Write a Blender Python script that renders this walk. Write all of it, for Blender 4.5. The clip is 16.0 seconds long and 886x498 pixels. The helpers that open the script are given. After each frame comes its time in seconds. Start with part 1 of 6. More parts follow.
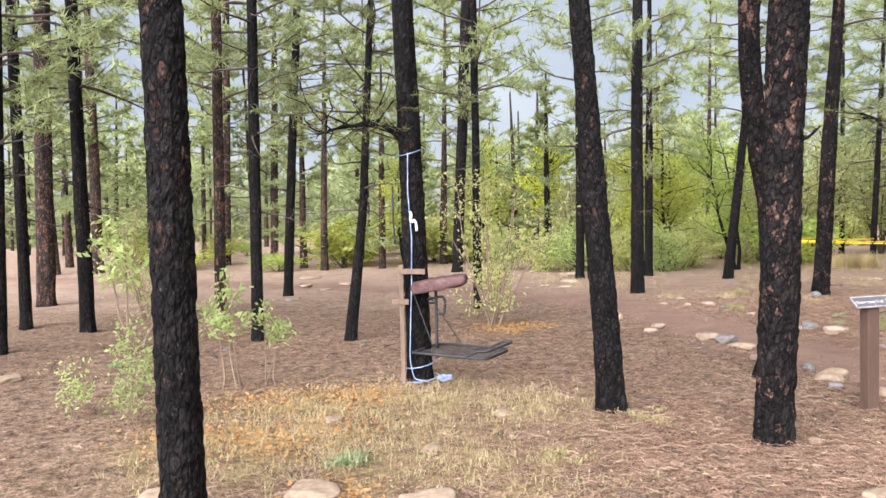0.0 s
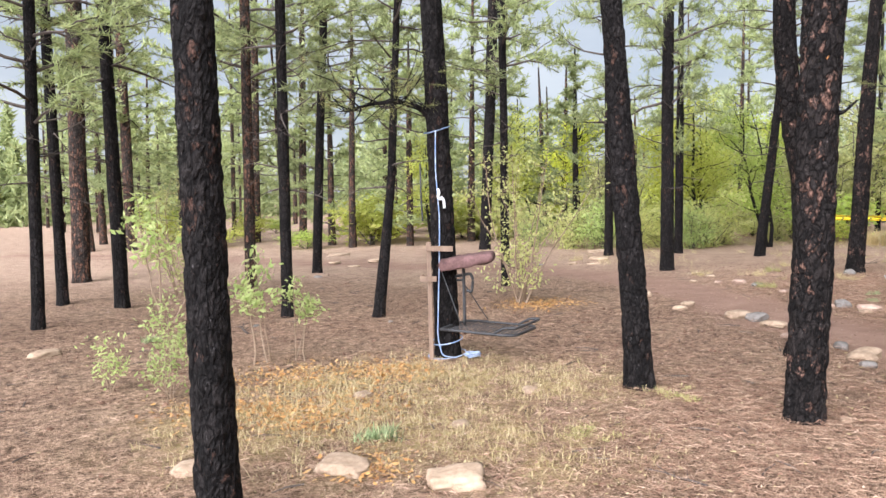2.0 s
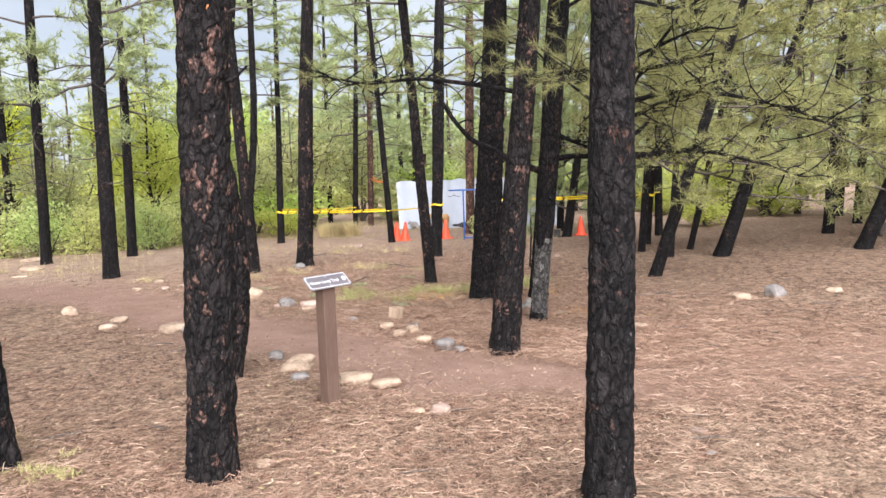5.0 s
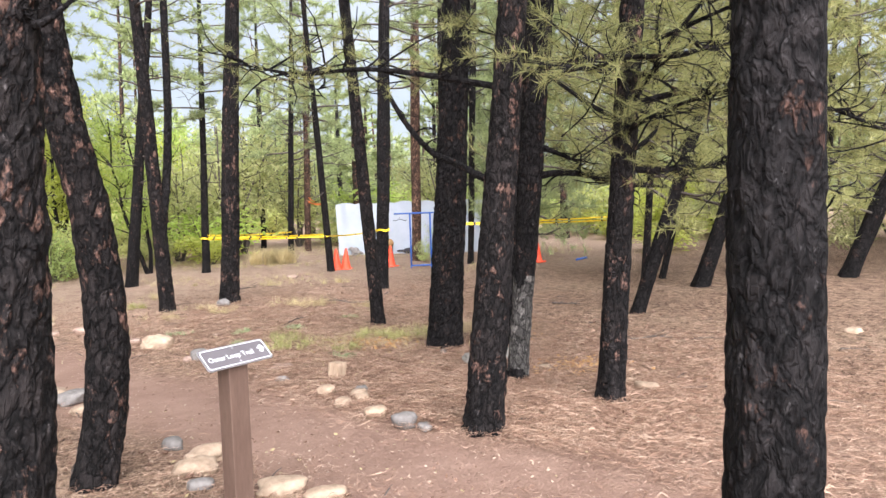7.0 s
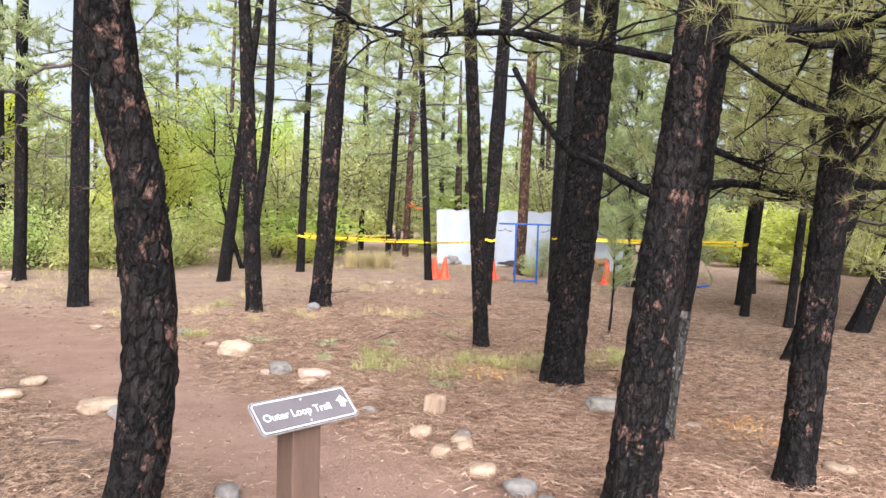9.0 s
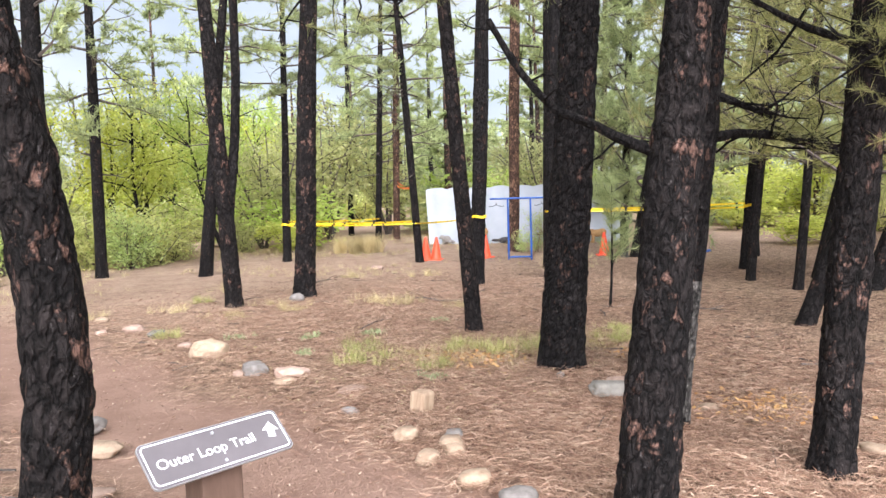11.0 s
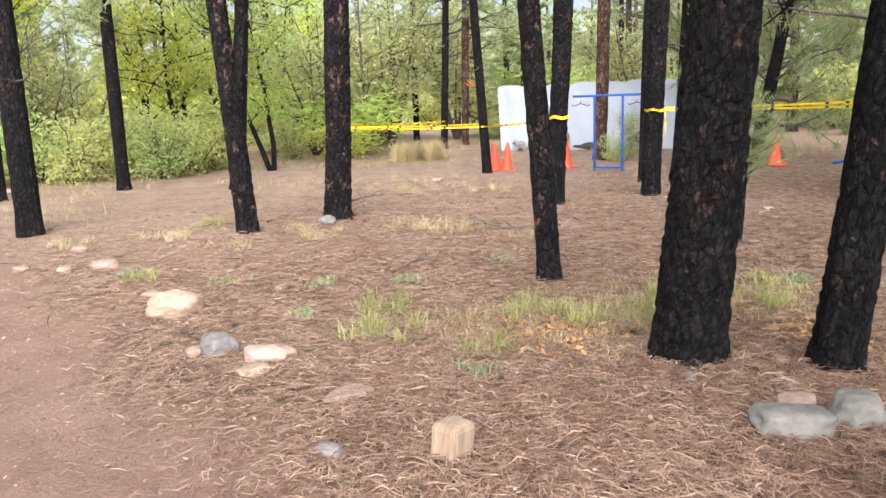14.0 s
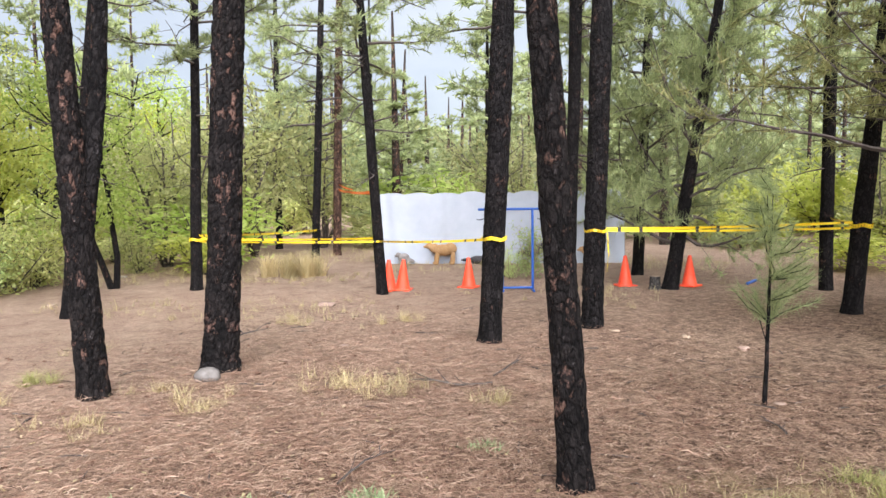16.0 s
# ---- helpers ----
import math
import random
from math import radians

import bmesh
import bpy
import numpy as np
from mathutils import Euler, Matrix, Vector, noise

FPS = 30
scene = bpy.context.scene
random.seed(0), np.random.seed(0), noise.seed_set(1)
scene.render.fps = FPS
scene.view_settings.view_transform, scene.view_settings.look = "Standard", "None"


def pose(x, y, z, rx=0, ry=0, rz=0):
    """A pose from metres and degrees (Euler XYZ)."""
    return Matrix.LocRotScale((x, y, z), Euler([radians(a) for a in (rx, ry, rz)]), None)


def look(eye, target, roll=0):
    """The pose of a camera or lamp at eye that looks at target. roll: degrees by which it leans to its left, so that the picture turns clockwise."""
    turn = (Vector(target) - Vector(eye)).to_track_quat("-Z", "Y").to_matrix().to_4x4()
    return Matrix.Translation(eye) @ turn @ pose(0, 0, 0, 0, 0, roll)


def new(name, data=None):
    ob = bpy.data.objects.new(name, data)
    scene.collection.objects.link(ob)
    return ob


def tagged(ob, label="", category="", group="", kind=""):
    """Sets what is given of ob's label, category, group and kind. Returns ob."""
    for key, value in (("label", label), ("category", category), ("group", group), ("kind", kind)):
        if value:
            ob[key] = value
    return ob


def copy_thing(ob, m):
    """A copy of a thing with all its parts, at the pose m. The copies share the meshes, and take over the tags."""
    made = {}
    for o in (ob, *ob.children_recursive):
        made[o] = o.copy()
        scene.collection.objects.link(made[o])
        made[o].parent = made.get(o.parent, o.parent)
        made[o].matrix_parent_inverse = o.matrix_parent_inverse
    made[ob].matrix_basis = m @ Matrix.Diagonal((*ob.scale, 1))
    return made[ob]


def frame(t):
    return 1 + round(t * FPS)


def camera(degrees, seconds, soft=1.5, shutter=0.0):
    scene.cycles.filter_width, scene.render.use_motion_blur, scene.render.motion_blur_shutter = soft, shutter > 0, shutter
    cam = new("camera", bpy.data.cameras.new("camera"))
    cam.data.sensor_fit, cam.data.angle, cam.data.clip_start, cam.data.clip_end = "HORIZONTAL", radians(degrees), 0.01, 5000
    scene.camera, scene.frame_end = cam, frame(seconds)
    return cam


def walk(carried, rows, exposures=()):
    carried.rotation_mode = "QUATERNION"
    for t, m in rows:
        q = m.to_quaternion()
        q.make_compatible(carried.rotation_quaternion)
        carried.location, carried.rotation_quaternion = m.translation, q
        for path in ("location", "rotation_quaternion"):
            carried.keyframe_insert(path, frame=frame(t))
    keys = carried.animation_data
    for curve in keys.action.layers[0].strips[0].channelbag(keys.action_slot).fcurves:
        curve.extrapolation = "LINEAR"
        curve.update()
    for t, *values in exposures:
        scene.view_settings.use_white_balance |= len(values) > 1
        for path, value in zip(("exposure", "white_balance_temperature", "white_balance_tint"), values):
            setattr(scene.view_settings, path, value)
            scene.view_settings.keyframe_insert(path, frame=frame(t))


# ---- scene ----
cam = camera(60.4, 16.0)
PATH = [
    (0, (-0.053, -0.088, 1.607), (-0.037, 1.91, 1.527), -1.4),
    (0.5, (-0.044, -0.067, 1.626), (-0.079, 1.93, 1.526), -1.6),
    (1, (-0.057, -0.085, 1.606), (-0.108, 1.912, 1.498), -1.6),
    (1.5, (-0.051, -0.087, 1.61), (-0.11, 1.908, 1.486), -1.6),
    (2, (-0.054, -0.099, 1.608), (-0.112, 1.895, 1.47), -1.5),
    (2.5, (-0.061, -0.069, 1.582), (-0.082, 1.925, 1.433), -1.3),
    (3, (-0.016, 0.014, 1.549), (0.17, 1.998, 1.386), -0.7),
    (3.5, (0.301, 0.245, 1.574), (0.804, 2.176, 1.427), -0.0),
    (4, (0.575, 0.476, 1.568), (1.489, 2.251, 1.453), -0.7),
    (4.2, (0.676, 0.625, 1.549), (1.744, 2.31, 1.42), -1.0),
    (6.3, (1.663, 2.25, 1.55), (2.885, 3.821, 1.346), -2.2),
    (6.5, (1.775, 2.399, 1.546), (3.024, 3.95, 1.357), -2.2),
    (7, (1.992, 2.792, 1.551), (3.287, 4.31, 1.416), -2.0),
    (7.5, (2.272, 3.183, 1.531), (3.489, 4.766, 1.417), -1.5),
    (8, (2.44, 3.501, 1.548), (3.597, 5.129, 1.442), -0.9),
    (8.5, (2.535, 3.794, 1.515), (3.759, 5.373, 1.425), 0.1),
    (9, (2.589, 3.922, 1.504), (3.688, 5.59, 1.397), 1.6),
    (9.2, (2.634, 3.989, 1.472), (3.624, 5.723, 1.349), 1.9),
    (11.3, (3.169, 4.48, 1.443), (4.281, 6.135, 1.289), -2.1),
    (11.5, (3.278, 4.576, 1.422), (4.398, 6.227, 1.277), -1.8),
    (12, (3.605, 4.851, 1.416), (4.711, 6.508, 1.244), -2.4),
    (12.5, (3.854, 5.17, 1.368), (5.083, 6.732, 1.148), -2.1),
    (13, (4.109, 5.475, 1.345), (5.312, 7.046, 1.054), -2.0),
    (13.5, (4.334, 5.844, 1.351), (5.329, 7.533, 0.955), -3.1),
    (14, (4.478, 6.333, 1.327), (5.383, 8.071, 0.929), -2.2),
    (14.5, (4.676, 6.943, 1.351), (5.569, 8.715, 1.103), -0.8),
    (15, (4.775, 7.415, 1.343), (5.856, 9.094, 1.225), -0.2),
    (15.5, (4.774, 7.873, 1.408), (5.978, 9.467, 1.317), -0.0),
    (16, (4.79, 8.423, 1.478), (6.062, 9.96, 1.33), -0.8),
]
walk(cam, [(t, look(eye, target, roll)) for t, eye, target, roll in PATH], ((0, 1.2), (3, 1.22), (6.5, 1.44), (9, 1.5), (12, 1.52), (14, 1.48), (15, 1.38), (15.5, 1.48), (16, 1.36)))

# ---- world, sun, exposure ----
GZ = -0.1
world = bpy.data.worlds.new("sky")
scene.world = world
world.use_nodes = True
wn, wl = world.node_tree.nodes, world.node_tree.links
wn.clear()
w_out = wn.new("ShaderNodeOutputWorld")
w_bg = wn.new("ShaderNodeBackground")
w_sky = wn.new("ShaderNodeTexSky")
w_sky.sky_type, w_sky.sun_disc = "NISHITA", False
w_sky.sun_elevation, w_sky.sun_rotation = radians(37), radians(208)
w_sky_gain = wn.new("ShaderNodeMix")
w_sky_gain.data_type, w_sky_gain.blend_type = "RGBA", "MULTIPLY"
w_sky_gain.inputs["Factor"].default_value = 1.0
w_sky_gain.inputs["B"].default_value = (0.10, 0.10, 0.10, 1)
w_tc = wn.new("ShaderNodeTexCoord")
w_map = wn.new("ShaderNodeMapping")
w_map.inputs["Scale"].default_value = (1.0, 1.0, 2.6)
w_noise = wn.new("ShaderNodeTexNoise")
w_noise.inputs["Scale"].default_value, w_noise.inputs["Detail"].default_value = 3.2, 6
w_ramp = wn.new("ShaderNodeValToRGB")
w_ramp.color_ramp.elements[0].position, w_ramp.color_ramp.elements[0].color = 0.36, (0.225, 0.25, 0.295, 1)
w_ramp.color_ramp.elements[1].position, w_ramp.color_ramp.elements[1].color = 0.66, (0.335, 0.35, 0.385, 1)
w_mix = wn.new("ShaderNodeMix")
w_mix.data_type = "RGBA"
w_mix.inputs["Factor"].default_value = 0.88
wl.new(w_tc.outputs["Generated"], w_map.inputs["Vector"])
wl.new(w_map.outputs["Vector"], w_noise.inputs["Vector"])
wl.new(w_noise.outputs["Fac"], w_ramp.inputs["Fac"])
wl.new(w_sky.outputs["Color"], w_sky_gain.inputs["A"])
wl.new(w_sky_gain.outputs["Result"], w_mix.inputs["A"])
wl.new(w_ramp.outputs["Color"], w_mix.inputs["B"])
wl.new(w_mix.outputs["Result"], w_bg.inputs["Color"])
wl.new(w_bg.outputs["Background"], w_out.inputs["Surface"])
w_bg.inputs["Strength"].default_value = 1.0

sun_data = bpy.data.lights.new("sun", "SUN")
sun_data.energy, sun_data.angle, sun_data.color = 6.3, radians(70), (0.965, 0.97, 1.06)
sun = new("sun", sun_data)
sun.matrix_world = look((-9, -17, 14.5), (0, 0, 0))


# ---- materials ----
def material(name, rough=0.9, spec=0.2):
    m = bpy.data.materials.new(name)
    m.use_nodes = True
    b = m.node_tree.nodes["Principled BSDF"]
    b.inputs["Roughness"].default_value = rough
    b.inputs["Specular IOR Level"].default_value = spec
    return m, m.node_tree.nodes, m.node_tree.links, b


def coords(nodes, links, scale=(1, 1, 1), kind="Object"):
    tc, mp = nodes.new("ShaderNodeTexCoord"), nodes.new("ShaderNodeMapping")
    mp.inputs["Scale"].default_value = scale
    links.new(tc.outputs[kind], mp.inputs["Vector"])
    return mp.outputs["Vector"]


def noise_of(nodes, links, vec, scale, detail=4, rough=0.6):
    n = nodes.new("ShaderNodeTexNoise")
    n.inputs["Scale"].default_value, n.inputs["Detail"].default_value, n.inputs["Roughness"].default_value = scale, detail, rough
    links.new(vec, n.inputs["Vector"])
    return n.outputs["Fac"]


def ramp_of(nodes, links, fac, stops):
    r = nodes.new("ShaderNodeValToRGB")
    e = r.color_ramp.elements
    while len(e) < len(stops):
        e.new(0.5)
    for el, (p, c) in zip(e, stops):
        el.position, el.color = p, (*c, 1) if len(c) == 3 else c
    links.new(fac, r.inputs["Fac"])
    return r.outputs["Color"]


def mixed(nodes, links, fac, a, b, blend="MIX"):
    m = nodes.new("ShaderNodeMix")
    m.data_type, m.blend_type = "RGBA", blend
    for sock, v in (("Factor", fac), ("A", a), ("B", b)):
        if isinstance(v, (int, float)):
            m.inputs[sock].default_value = v
        elif isinstance(v, tuple):
            m.inputs[sock].default_value = (*v, 1)
        else:
            links.new(v, m.inputs[sock])
    return m.outputs["Result"]


def bumped(nodes, links, b, height, strength, distance):
    n = nodes.new("ShaderNodeBump")
    n.inputs["Strength"].default_value, n.inputs["Distance"].default_value = strength, distance
    links.new(height, n.inputs["Height"])
    links.new(n.outputs["Normal"], b.inputs["Normal"])


def bark_material(name, dark, mid, flake, flake_at=0.66):
    """Plated bark: long upright plates with cracks, their shade put into the colour, and flakes fallen off to show
    inner bark.
    """
    m, n, l, b = material(name, 0.92, 0.12)
    v = coords(n, l, (1, 1, 0.52))
    warp = n.new("ShaderNodeTexNoise")
    warp.inputs["Scale"].default_value, warp.inputs["Detail"].default_value = 14, 3
    l.new(v, warp.inputs["Vector"])
    moved = mixed(n, l, 0.09, v, warp.outputs["Color"], "ADD")
    heights = []
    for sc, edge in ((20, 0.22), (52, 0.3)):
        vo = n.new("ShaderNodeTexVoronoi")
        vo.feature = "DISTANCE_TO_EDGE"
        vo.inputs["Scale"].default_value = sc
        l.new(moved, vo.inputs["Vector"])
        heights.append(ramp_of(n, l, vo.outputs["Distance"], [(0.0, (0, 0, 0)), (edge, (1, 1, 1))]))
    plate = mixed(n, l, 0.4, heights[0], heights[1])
    cell = n.new("ShaderNodeTexVoronoi")
    cell.inputs["Scale"].default_value = 20
    l.new(moved, cell.inputs["Vector"])
    sep = n.new("ShaderNodeSeparateColor")
    l.new(cell.outputs["Color"], sep.inputs["Color"])
    fine = noise_of(n, l, coords(n, l, (1, 1, 0.4)), 75, 5, 0.75)
    wide = noise_of(n, l, coords(n, l, (1, 1, 0.5)), 6, 3, 0.6)
    tone = ramp_of(n, l, mixed(n, l, 0.45, mixed(n, l, 0.35, fine, sep.outputs["Red"]), wide), [(0.32, dark), (0.68, mid)])
    fl = noise_of(n, l, coords(n, l, (1, 1, 0.7)), 42, 4, 0.7)
    area = noise_of(n, l, coords(n, l, (1, 1, 0.8)), 2.6, 2)
    both = n.new("ShaderNodeMath")
    both.operation = "MULTIPLY_ADD"
    l.new(area, both.inputs[0])
    both.inputs[1].default_value = 0.3
    l.new(mixed(n, l, 0.4, fl, sep.outputs["Green"]), both.inputs[2])
    mask = ramp_of(n, l, both.outputs[0], [(flake_at + 0.16, (0, 0, 0)), (flake_at + 0.24, (1, 1, 1))])
    inner = mixed(n, l, ramp_of(n, l, fine, [(0.3, (0, 0, 0)), (0.7, (1, 1, 1))]), tuple(c * 0.4 for c in flake), tuple(min(1, c * 1.5) for c in flake))
    col = mixed(n, l, mask, tone, inner)
    grey = ramp_of(n, l, noise_of(n, l, coords(n, l, (1, 1, 0.5)), 34, 4, 0.75), [(0.62, (0, 0, 0)), (0.70, (0.75, 0.75, 0.75))])
    col = mixed(n, l, grey, col, tuple(min(1, c * 2.6 + 0.05) for c in mid))
    # crevice shade painted in: colour falls to near black at plate edges
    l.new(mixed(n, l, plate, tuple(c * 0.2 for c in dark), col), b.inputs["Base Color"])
    step = mixed(n, l, 0.35, plate, sep.outputs["Red"])
    bumped(n, l, b, mixed(n, l, 0.35, step, fine), 1.0, 0.03)
    return m


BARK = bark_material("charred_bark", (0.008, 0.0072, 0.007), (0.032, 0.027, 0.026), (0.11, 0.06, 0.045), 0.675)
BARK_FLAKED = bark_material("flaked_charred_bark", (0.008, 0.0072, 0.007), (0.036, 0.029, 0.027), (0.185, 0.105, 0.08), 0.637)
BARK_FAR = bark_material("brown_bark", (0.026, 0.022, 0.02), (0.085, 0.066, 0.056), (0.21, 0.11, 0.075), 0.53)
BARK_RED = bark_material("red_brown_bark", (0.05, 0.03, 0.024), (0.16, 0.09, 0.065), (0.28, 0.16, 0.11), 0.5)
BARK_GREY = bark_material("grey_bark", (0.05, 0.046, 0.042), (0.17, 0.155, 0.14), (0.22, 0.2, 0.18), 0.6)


def leaf_material(name, stops, glow=0.35, scale=3.0):
    """Thin leaves: diffuse with some light let through, tone varied leaf by leaf and clump by clump."""
    m, n, l, b = material(name, 0.6, 0.25)
    geo = n.new("ShaderNodeNewGeometry")
    big = noise_of(n, l, coords(n, l), scale, 2)
    add = n.new("ShaderNodeMath")
    add.operation = "MULTIPLY_ADD"
    l.new(geo.outputs["Random Per Island"], add.inputs[0])
    add.inputs[1].default_value = 0.5
    sub = n.new("ShaderNodeMath")
    sub.operation = "MULTIPLY"
    l.new(big, sub.inputs[0])
    sub.inputs[1].default_value = 0.5
    l.new(sub.outputs[0], add.inputs[2])
    col = ramp_of(n, l, add.outputs[0], stops)
    info = n.new("ShaderNodeObjectInfo")
    hue = n.new("ShaderNodeHueSaturation")
    mr = n.new("ShaderNodeMapRange")
    mr.inputs["To Min"].default_value, mr.inputs["To Max"].default_value = 0.8, 1.25
    l.new(info.outputs["Random"], mr.inputs["Value"])
    l.new(mr.outputs["Result"], hue.inputs["Value"])
    l.new(col, hue.inputs["Color"])
    l.new(hue.outputs["Color"], b.inputs["Base Color"])
    tr, mx = n.new("ShaderNodeBsdfTranslucent"), n.new("ShaderNodeMixShader")
    l.new(hue.outputs["Color"], tr.inputs["Color"])
    mx.inputs["Fac"].default_value = glow
    l.new(b.outputs["BSDF"], mx.inputs[1])
    l.new(tr.outputs["BSDF"], mx.inputs[2])
    l.new(mx.outputs["Shader"], n["Material Output"].inputs["Surface"])
    return m


NEEDLE = leaf_material("pine_needles", [(0.15, (0.19, 0.23, 0.10)), (0.55, (0.37, 0.42, 0.20)), (0.85, (0.52, 0.54, 0.28))], 0.55)
NEEDLE_DRY = leaf_material("olive_needles", [(0.15, (0.19, 0.20, 0.075)), (0.55, (0.37, 0.37, 0.15)), (0.85, (0.53, 0.47, 0.22))], 0.6)
OAK = leaf_material("oak_leaves", [(0.1, (0.31, 0.36, 0.06)), (0.5, (0.56, 0.59, 0.15)), (0.85, (0.72, 0.71, 0.25))], 0.7)
OAK_GREEN = leaf_material("green_oak_leaves", [(0.1, (0.24, 0.34, 0.06)), (0.5, (0.45, 0.55, 0.14)), (0.85, (0.58, 0.65, 0.22))], 0.68)
SPROUT = leaf_material("sprout_leaves", [(0.1, (0.26, 0.35, 0.11)), (0.5, (0.46, 0.55, 0.21)), (0.85, (0.62, 0.66, 0.32))], 0.6)
OAK_YELLOW = leaf_material("yellow_oak_leaves", [(0.1, (0.36, 0.42, 0.05)), (0.5, (0.56, 0.60, 0.09)), (0.85, (0.70, 0.66, 0.13))], 0.55)
OAK_PALE = leaf_material("pale_oak_leaves", [(0.1, (0.34, 0.38, 0.13)), (0.5, (0.55, 0.57, 0.23)), (0.85, (0.68, 0.63, 0.32))], 0.6)
JUNIPER_LEAF = leaf_material("juniper_leaves", [(0.1, (0.22, 0.24, 0.09)), (0.5, (0.43, 0.44, 0.19)), (0.85, (0.58, 0.55, 0.28))], 0.6)
GRASS_DRY = leaf_material("dry_grass", [(0.1, (0.34, 0.26, 0.12)), (0.5, (0.52, 0.42, 0.22)), (0.85, (0.66, 0.56, 0.34))], 0.3)
GRASS_GREEN = leaf_material("green_grass", [(0.1, (0.20, 0.22, 0.07)), (0.5, (0.38, 0.37, 0.14)), (0.85, (0.58, 0.50, 0.25))], 0.3)
SAGE = leaf_material("sage_leaves", [(0.1, (0.15, 0.20, 0.09)), (0.5, (0.28, 0.34, 0.17)), (0.85, (0.42, 0.46, 0.26))], 0.25)
LITTER = leaf_material("fallen_needles", [(0.1, (0.10, 0.045, 0.03)), (0.45, (0.34, 0.195, 0.13)), (0.85, (0.70, 0.50, 0.36))], 0.1)
LITTER_PALE = leaf_material("pale_dead_flakes", [(0.1, (0.34, 0.22, 0.155)), (0.5, (0.48, 0.34, 0.245)), (0.85, (0.62, 0.49, 0.37))], 0.1)
LEAF_DEAD = leaf_material("fallen_oak_leaves", [(0.1, (0.32, 0.13, 0.045)), (0.5, (0.52, 0.28, 0.10)), (0.85, (0.64, 0.43, 0.19))], 0.2)


def plain_material(name, a, b_col, scale=20, rough=0.8, spec=0.3, bump=0.3, dist=0.004, metal=0.0, stretch=(1, 1, 1), vary=False):
    m, n, l, b = material(name, rough, spec)
    v = coords(n, l, stretch)
    f = noise_of(n, l, v, scale, 5, 0.65)
    big = noise_of(n, l, v, scale * 0.17, 2)
    fac = mixed(n, l, 0.45, f, big)
    col = ramp_of(n, l, fac, [(0.32, a), (0.68, b_col)])
    if vary:
        info, hue, mr = n.new("ShaderNodeObjectInfo"), n.new("ShaderNodeHueSaturation"), n.new("ShaderNodeMapRange")
        mr.inputs["To Min"].default_value, mr.inputs["To Max"].default_value = 0.75, 1.15
        l.new(info.outputs["Random"], mr.inputs["Value"])
        l.new(mr.outputs["Result"], hue.inputs["Value"])
        l.new(col, hue.inputs["Color"])
        col = hue.outputs["Color"]
    l.new(col, b.inputs["Base Color"])
    b.inputs["Metallic"].default_value = metal
    bumped(n, l, b, f, bump, dist)
    return m


TAN_STONE = plain_material("tan_sandstone", (0.22, 0.15, 0.10), (0.44, 0.33, 0.235), 22, 0.9, 0.2, 0.5, 0.012, vary=True)
PINK_STONE = plain_material("pink_sandstone", (0.23, 0.15, 0.115), (0.41, 0.30, 0.235), 22, 0.9, 0.2, 0.5, 0.012, vary=True)
GREY_STONE = plain_material("grey_stone", (0.12, 0.105, 0.094), (0.27, 0.243, 0.22), 24, 0.85, 0.25, 0.5, 0.012, vary=True)
PALE_STONE = plain_material("pale_grey_stone", (0.14, 0.126, 0.108), (0.27, 0.247, 0.215), 20, 0.9, 0.2, 0.5, 0.012, vary=True)
WOOD_CUT = plain_material("cut_wood", (0.22, 0.145, 0.095), (0.42, 0.31, 0.215), 10, 0.85, 0.2, 0.4, 0.006, stretch=(6, 6, 0.8))
POST_BROWN = plain_material("brown_painted_post", (0.085, 0.05, 0.036), (0.13, 0.08, 0.058), 26, 0.65, 0.3, 0.25, 0.003, stretch=(3, 3, 0.6))
SIGN_BROWN = plain_material("brown_sign_face", (0.10, 0.088, 0.092), (0.14, 0.122, 0.128), 9, 0.5, 0.35, 0.05, 0.001)
SIGN_WHITE = plain_material("white_lettering", (0.72, 0.72, 0.72), (0.82, 0.82, 0.82), 40, 0.5, 0.3, 0.05, 0.001)
ALUMINIUM = plain_material("aluminium_edge", (0.45, 0.45, 0.46), (0.6, 0.6, 0.61), 30, 0.4, 0.5, 0.05, 0.001, 0.7)
BLACK_STEEL = plain_material("black_steel", (0.018, 0.018, 0.02), (0.045, 0.044, 0.045), 25, 0.55, 0.4, 0.15, 0.002)
SEAT_CLOTH = plain_material("camouflage_cushion", (0.04, 0.022, 0.02), (0.19, 0.11, 0.105), 17, 0.95, 0.1, 0.5, 0.008)
GREY_WOOD = plain_material("weathered_wood", (0.14, 0.095, 0.07), (0.27, 0.19, 0.14), 12, 0.9, 0.15, 0.4, 0.004, stretch=(5, 5, 0.7))
ROPE_BLUE = plain_material("blue_and_white_rope", (0.07, 0.16, 0.36), (0.50, 0.56, 0.66), 55, 0.9, 0.15, 0.4, 0.003)
ROPE_WHITE = plain_material("white_rope", (0.62, 0.62, 0.62), (0.8, 0.8, 0.8), 40, 0.9, 0.15, 0.3, 0.003)
CONE_ORANGE = plain_material("orange_plastic", (0.74, 0.06, 0.022), (0.88, 0.10, 0.04), 8, 0.5, 0.4, 0.05, 0.002)
BLUE_PAINT = plain_material("blue_painted_steel", (0.012, 0.07, 0.30), (0.02, 0.10, 0.40), 15, 0.45, 0.45, 0.08, 0.002)
SHEET_WHITE = plain_material("white_plastic_sheet", (0.40, 0.435, 0.49), (0.48, 0.51, 0.56), 4, 0.55, 0.3, 0.25, 0.02)
TAPE_YELLOW = plain_material("yellow_tape", (0.78, 0.52, 0.015), (0.85, 0.62, 0.03), 18, 0.45, 0.35, 0.05, 0.002)
